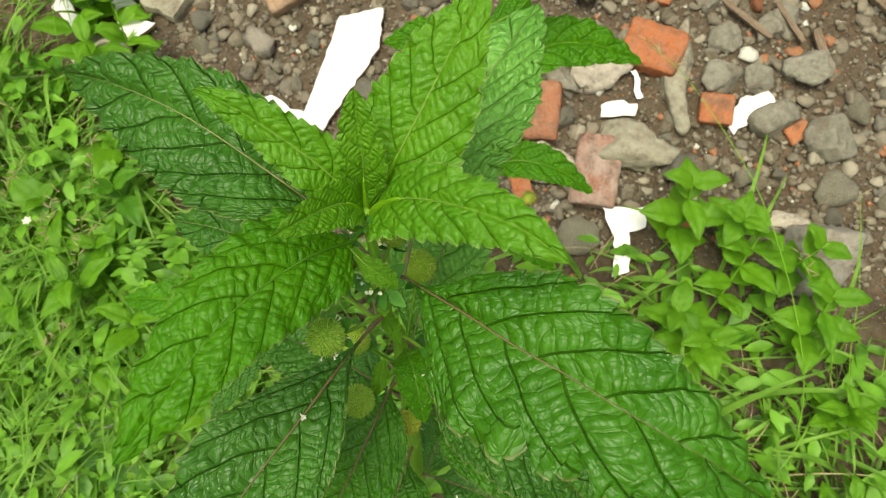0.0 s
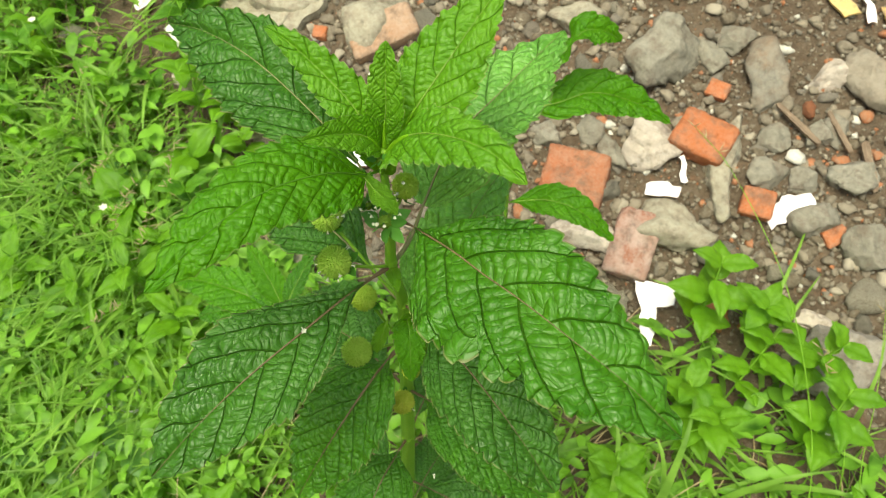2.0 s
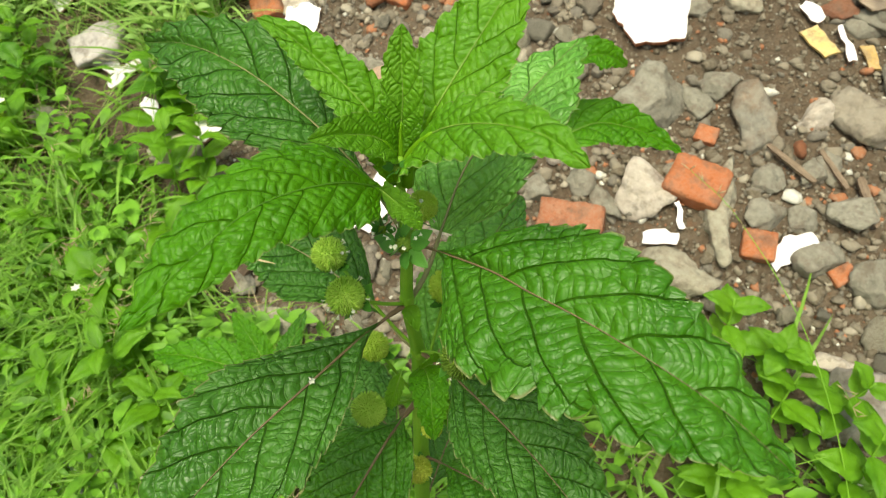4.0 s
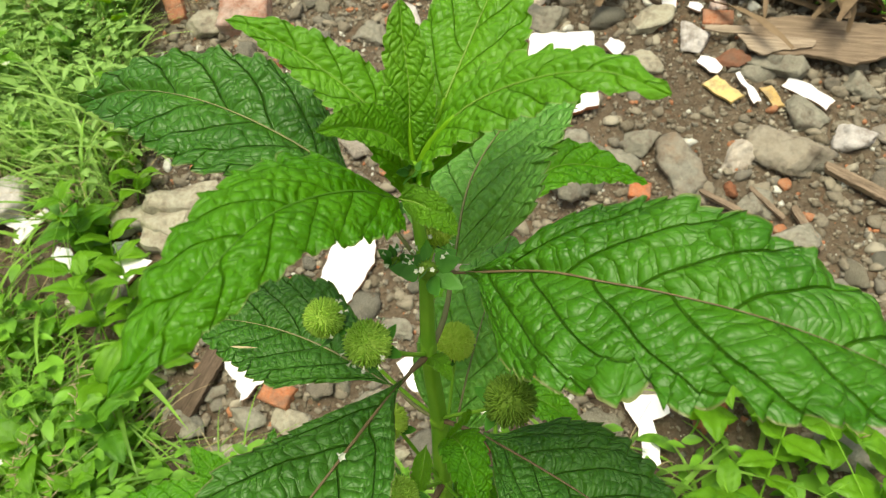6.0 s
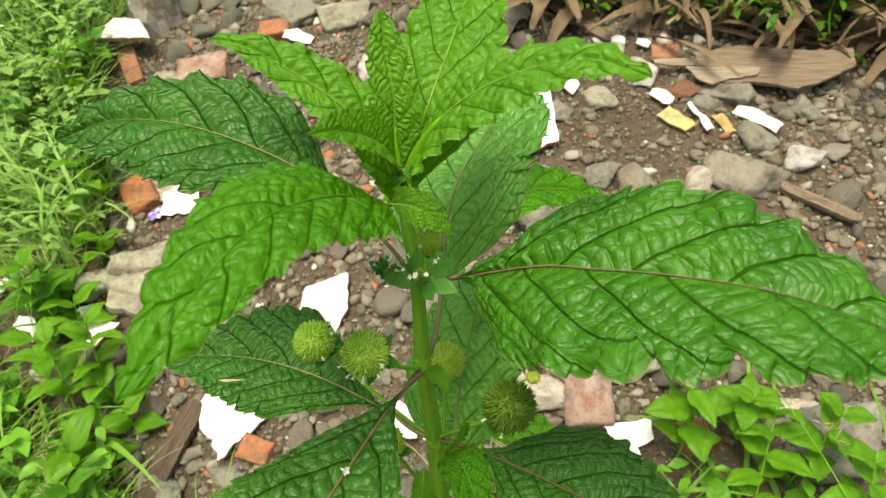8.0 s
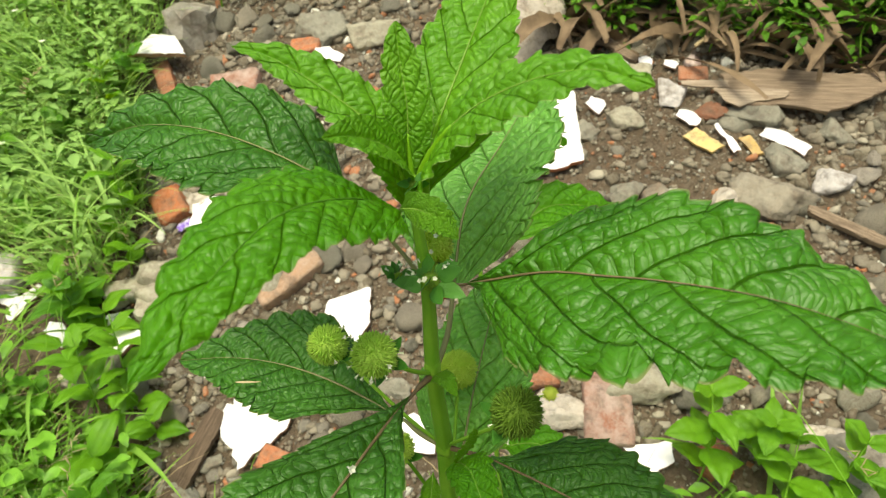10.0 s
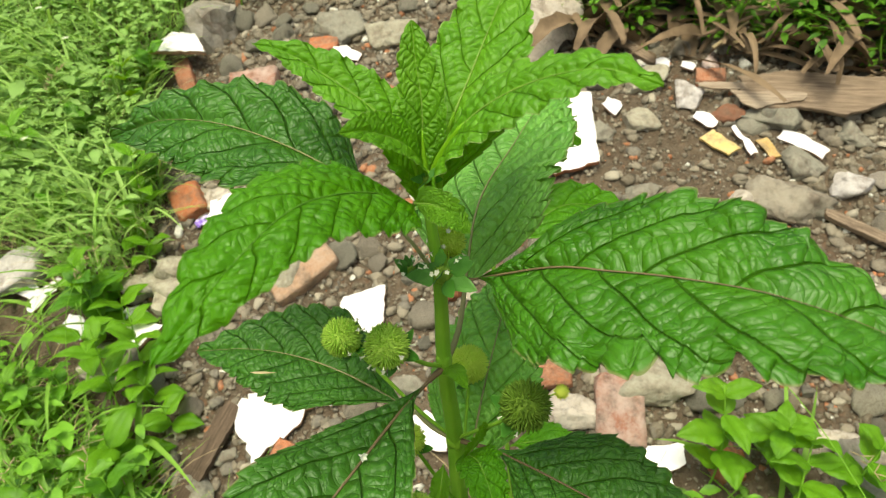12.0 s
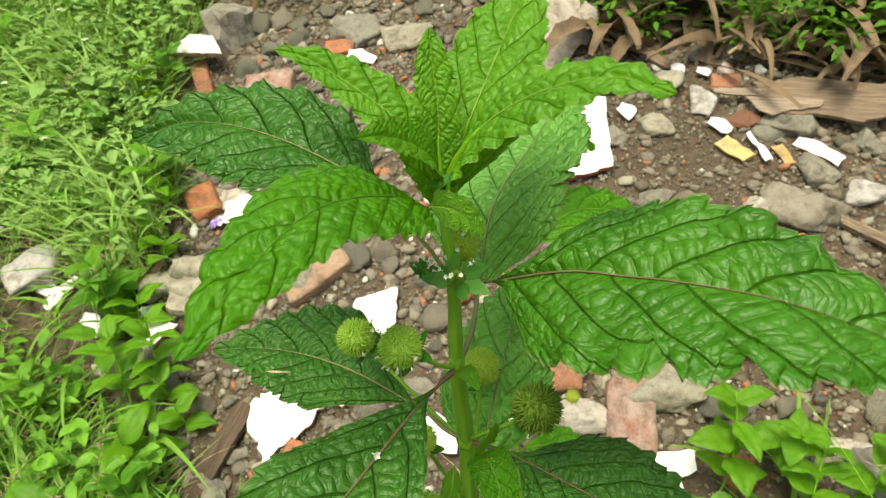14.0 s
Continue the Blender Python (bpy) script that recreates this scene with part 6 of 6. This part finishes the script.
def culm(points, thick, label, seeds=0):
    """A long thin grass stalk, with a fine seed head if seeds is set."""
    rng = random.Random(int(points[0][0] * 1000))
    foot = Vector(points[0])
    root = base_empty("grass_stalk", Matrix.Translation(foot), label, "grass", "long grass stalks")
    pts = spline([Vector(p) - foot for p in points], 26)
    part("stalk", tube(pts, [thick * (1 - 0.6 * i / 25) for i in range(26)], 6), STEM, root)
    for k in range(seeds):
        p = pts[25 - k // 2]
        way = Vector((rng.uniform(-1, 1), rng.uniform(-1, 1), rng.uniform(0.2, 1))).normalized()
        part("seed_spike", tube([p, p + way * 0.008, p + way * 0.017], [0.0005, 0.0011, 0.0002], 5), STRAW, root)


def lifted(x, y, h):
    return (x, y, ground_z(x, y) + h)


culm([lifted(0.585, 0.06, -0.005), lifted(0.570, 0.20, 0.13), lifted(0.50, 0.40, 0.20), lifted(0.405, 0.58, 0.20), lifted(0.345, 0.68, 0.16)], 0.0012, "long thin green grass stalk arching over rubble", 10)
culm([lifted(0.72, 0.10, -0.005), lifted(0.70, 0.28, 0.12), lifted(0.72, 0.42, 0.16)], 0.0010, "thin green grass stalk among weeds", 8)
culm([lifted(-0.78, 0.30, -0.005), lifted(-0.72, 0.42, 0.16), lifted(-0.62, 0.52, 0.22)], 0.0010, "thin green grass stalk with seed head", 10)
culm([lifted(-0.70, 0.75, -0.005), lifted(-0.66, 0.84, 0.18), lifted(-0.60, 0.90, 0.24)], 0.0010, "thin green grass stalk with seed head", 10)
culm([lifted(-0.95, 0.95, -0.005), lifted(-0.92, 1.05, 0.2), lifted(-0.86, 1.12, 0.26)], 0.0010, "thin green grass stalk with seed head", 10)


for x, y, dx, dy, h in ((-0.72, 0.40, 0.05, 0.04, 0.25), (-0.64, 0.34, 0.03, 0.06, 0.22), (-0.80, 0.50, 0.06, 0.02, 0.26), (-0.60, 0.48, 0.02, 0.05, 0.22), (-0.86, 0.66, 0.05, 0.05, 0.27), (-0.76, 0.26, 0.08, 0.02, 0.24), (-0.98, 1.25, 0.04, 0.03, 0.26), (-0.88, 1.45, 0.05, -0.02, 0.26), (0.66, 0.18, -0.05, 0.08, 0.18)):
    culm([lifted(x, y, -0.005), lifted(x + dx, y + dy, h * 0.7), lifted(x + 2.2 * dx, y + 2.2 * dy, h)], 0.0011, "thin green grass stalk with seed head", 16)


def white_flower(x, y, h):
    """A small white flower on a thin stalk in the grass."""
    foot = Vector(lifted(x, y, -0.004))
    root = base_empty("wild_flower", Matrix.Translation(foot), "small white wild flower on a thin stalk", "flower", "white flowers in the grass")
    part("stalk", tube(spline([Vector((0, 0, 0)), Vector((0.01, 0.004, h * 0.6)), Vector((0.012, -0.01, h))], 8), [0.0008] * 8, 5), STEM, root)
    for k in range(6):
        a = math.tau * k / 6
        c = Vector((0.012, -0.01, h))
        way = Vector((math.cos(a), math.sin(a), 0.25))
        part("petal", small_leaf([c, c + way * 0.005, c + way * 0.009], (-math.sin(a), math.cos(a), 0), 0.0034, 5), PETAL, root)


for x, y in ((-0.92, 1.72), (-0.82, 1.58), (-0.86, 1.30), (-1.02, 1.52), (-0.40, 1.82), (-0.98, 0.86), (-0.70, 0.50), (-1.10, 1.20)):
    white_flower(x, y, 0.2)


def broad_blade(points, width, label):
    """A wide grass blade along points, keeled, narrowing to its tip."""
    foot = Vector(points[0])
    pts = [p - foot for p in spline(points, 18)]
    verts, faces = [], []
    ribbon(verts, faces, pts, width, None)
    me = bpy.data.meshes.new("tall_grass")
    me.from_pydata(verts, [], faces)
    me.materials.append(GRASS)
    me.shade_smooth()
    ob = tagged(new("tall_grass", me), label, "grass", "broad grass blades")
    ob.matrix_world = Matrix.Translation(foot)


for x, y, dx, dy, h, width in ((0.30, 0.10, -0.02, 0.10, 0.20, 0.0075), (0.35, 0.09, 0.02, 0.11, 0.22, 0.0085), (0.38, 0.12, -0.03, 0.07, 0.18, 0.0070), (0.27, 0.12, 0.07, 0.05, 0.15, 0.0065), (0.44, 0.16, 0.10, 0.03, 0.15, 0.0060), (0.50, 0.20, 0.12, -0.02, 0.13, 0.0055), (-0.46, 0.17, -0.05, 0.06, 0.20, 0.0080), (-0.50, 0.26, 0.06, 0.05, 0.18, 0.0065), (-0.62, 0.22, -0.04, 0.09, 0.20, 0.0070), (0.62, 0.24, 0.02, 0.10, 0.15, 0.0050)):
    broad_blade([lifted(x, y, -0.004), lifted(x + dx * 0.4, y + dy * 0.4, h * 0.7), lifted(x + dx, y + dy, h), lifted(x + 1.7 * dx, y + 1.7 * dy, h * 0.9)], width, "broad light green grass blade among weeds")
culm([lifted(0.24, 0.16, -0.005), lifted(0.31, 0.205, 0.12), lifted(0.42, 0.24, 0.18), lifted(0.52, 0.265, 0.20)], 0.0014, "thin green grass stalk among weeds")
culm([lifted(0.70, 0.12, -0.005), lifted(0.648, 0.216, 0.10), lifted(0.636, 0.31, 0.16), lifted(0.623, 0.416, 0.20)], 0.0011, "thin green grass stalk among weeds", 6)


def plastic_film(x, y, size):
    """A pale crumpled piece of thin film lying in the grass."""
    n = Nodes("pale_film")
    n.set(Base_Color=n.mix(n.ramp(n.noise(n.coords(), 40.0), 0.4, 0.65), rgb(0.40, 0.45, 0.36), rgb(0.58, 0.62, 0.54)), Roughness=0.35)
    n.translucent(rgb(0.45, 0.55, 0.38), 0.35)
    bm = bmesh.new()
    bmesh.ops.create_grid(bm, x_segments=26, y_segments=26, size=0.5)
    for v in bm.verts:
        fold = abs(noise.noise(Vector((v.co.x * 4, v.co.y * 3, 2.0)))) + 0.4 * abs(noise.noise(v.co * 9.0))
        v.co = Vector((v.co.x * size * (0.75 + 0.3 * noise.noise((v.co.y * 4, 1, 0))), v.co.y * size * (1.1 + 0.3 * noise.noise((v.co.x * 4, 5, 0))), size * 0.32 * fold))
    bmesh.ops.solidify(bm, geom=bm.faces[:], thickness=0.0004)
    me = mesh_of("plastic_film", bm, n.mat)
    me.shade_smooth()
    ob = tagged(new("plastic_film", me), "crumpled pale piece of thin plastic film in grass", "plastic")
    ob.matrix_world = on_ground(x, y, 25) @ Matrix.Translation((0, 0, 0.05))


plastic_film(-0.62, 0.225, 0.15)
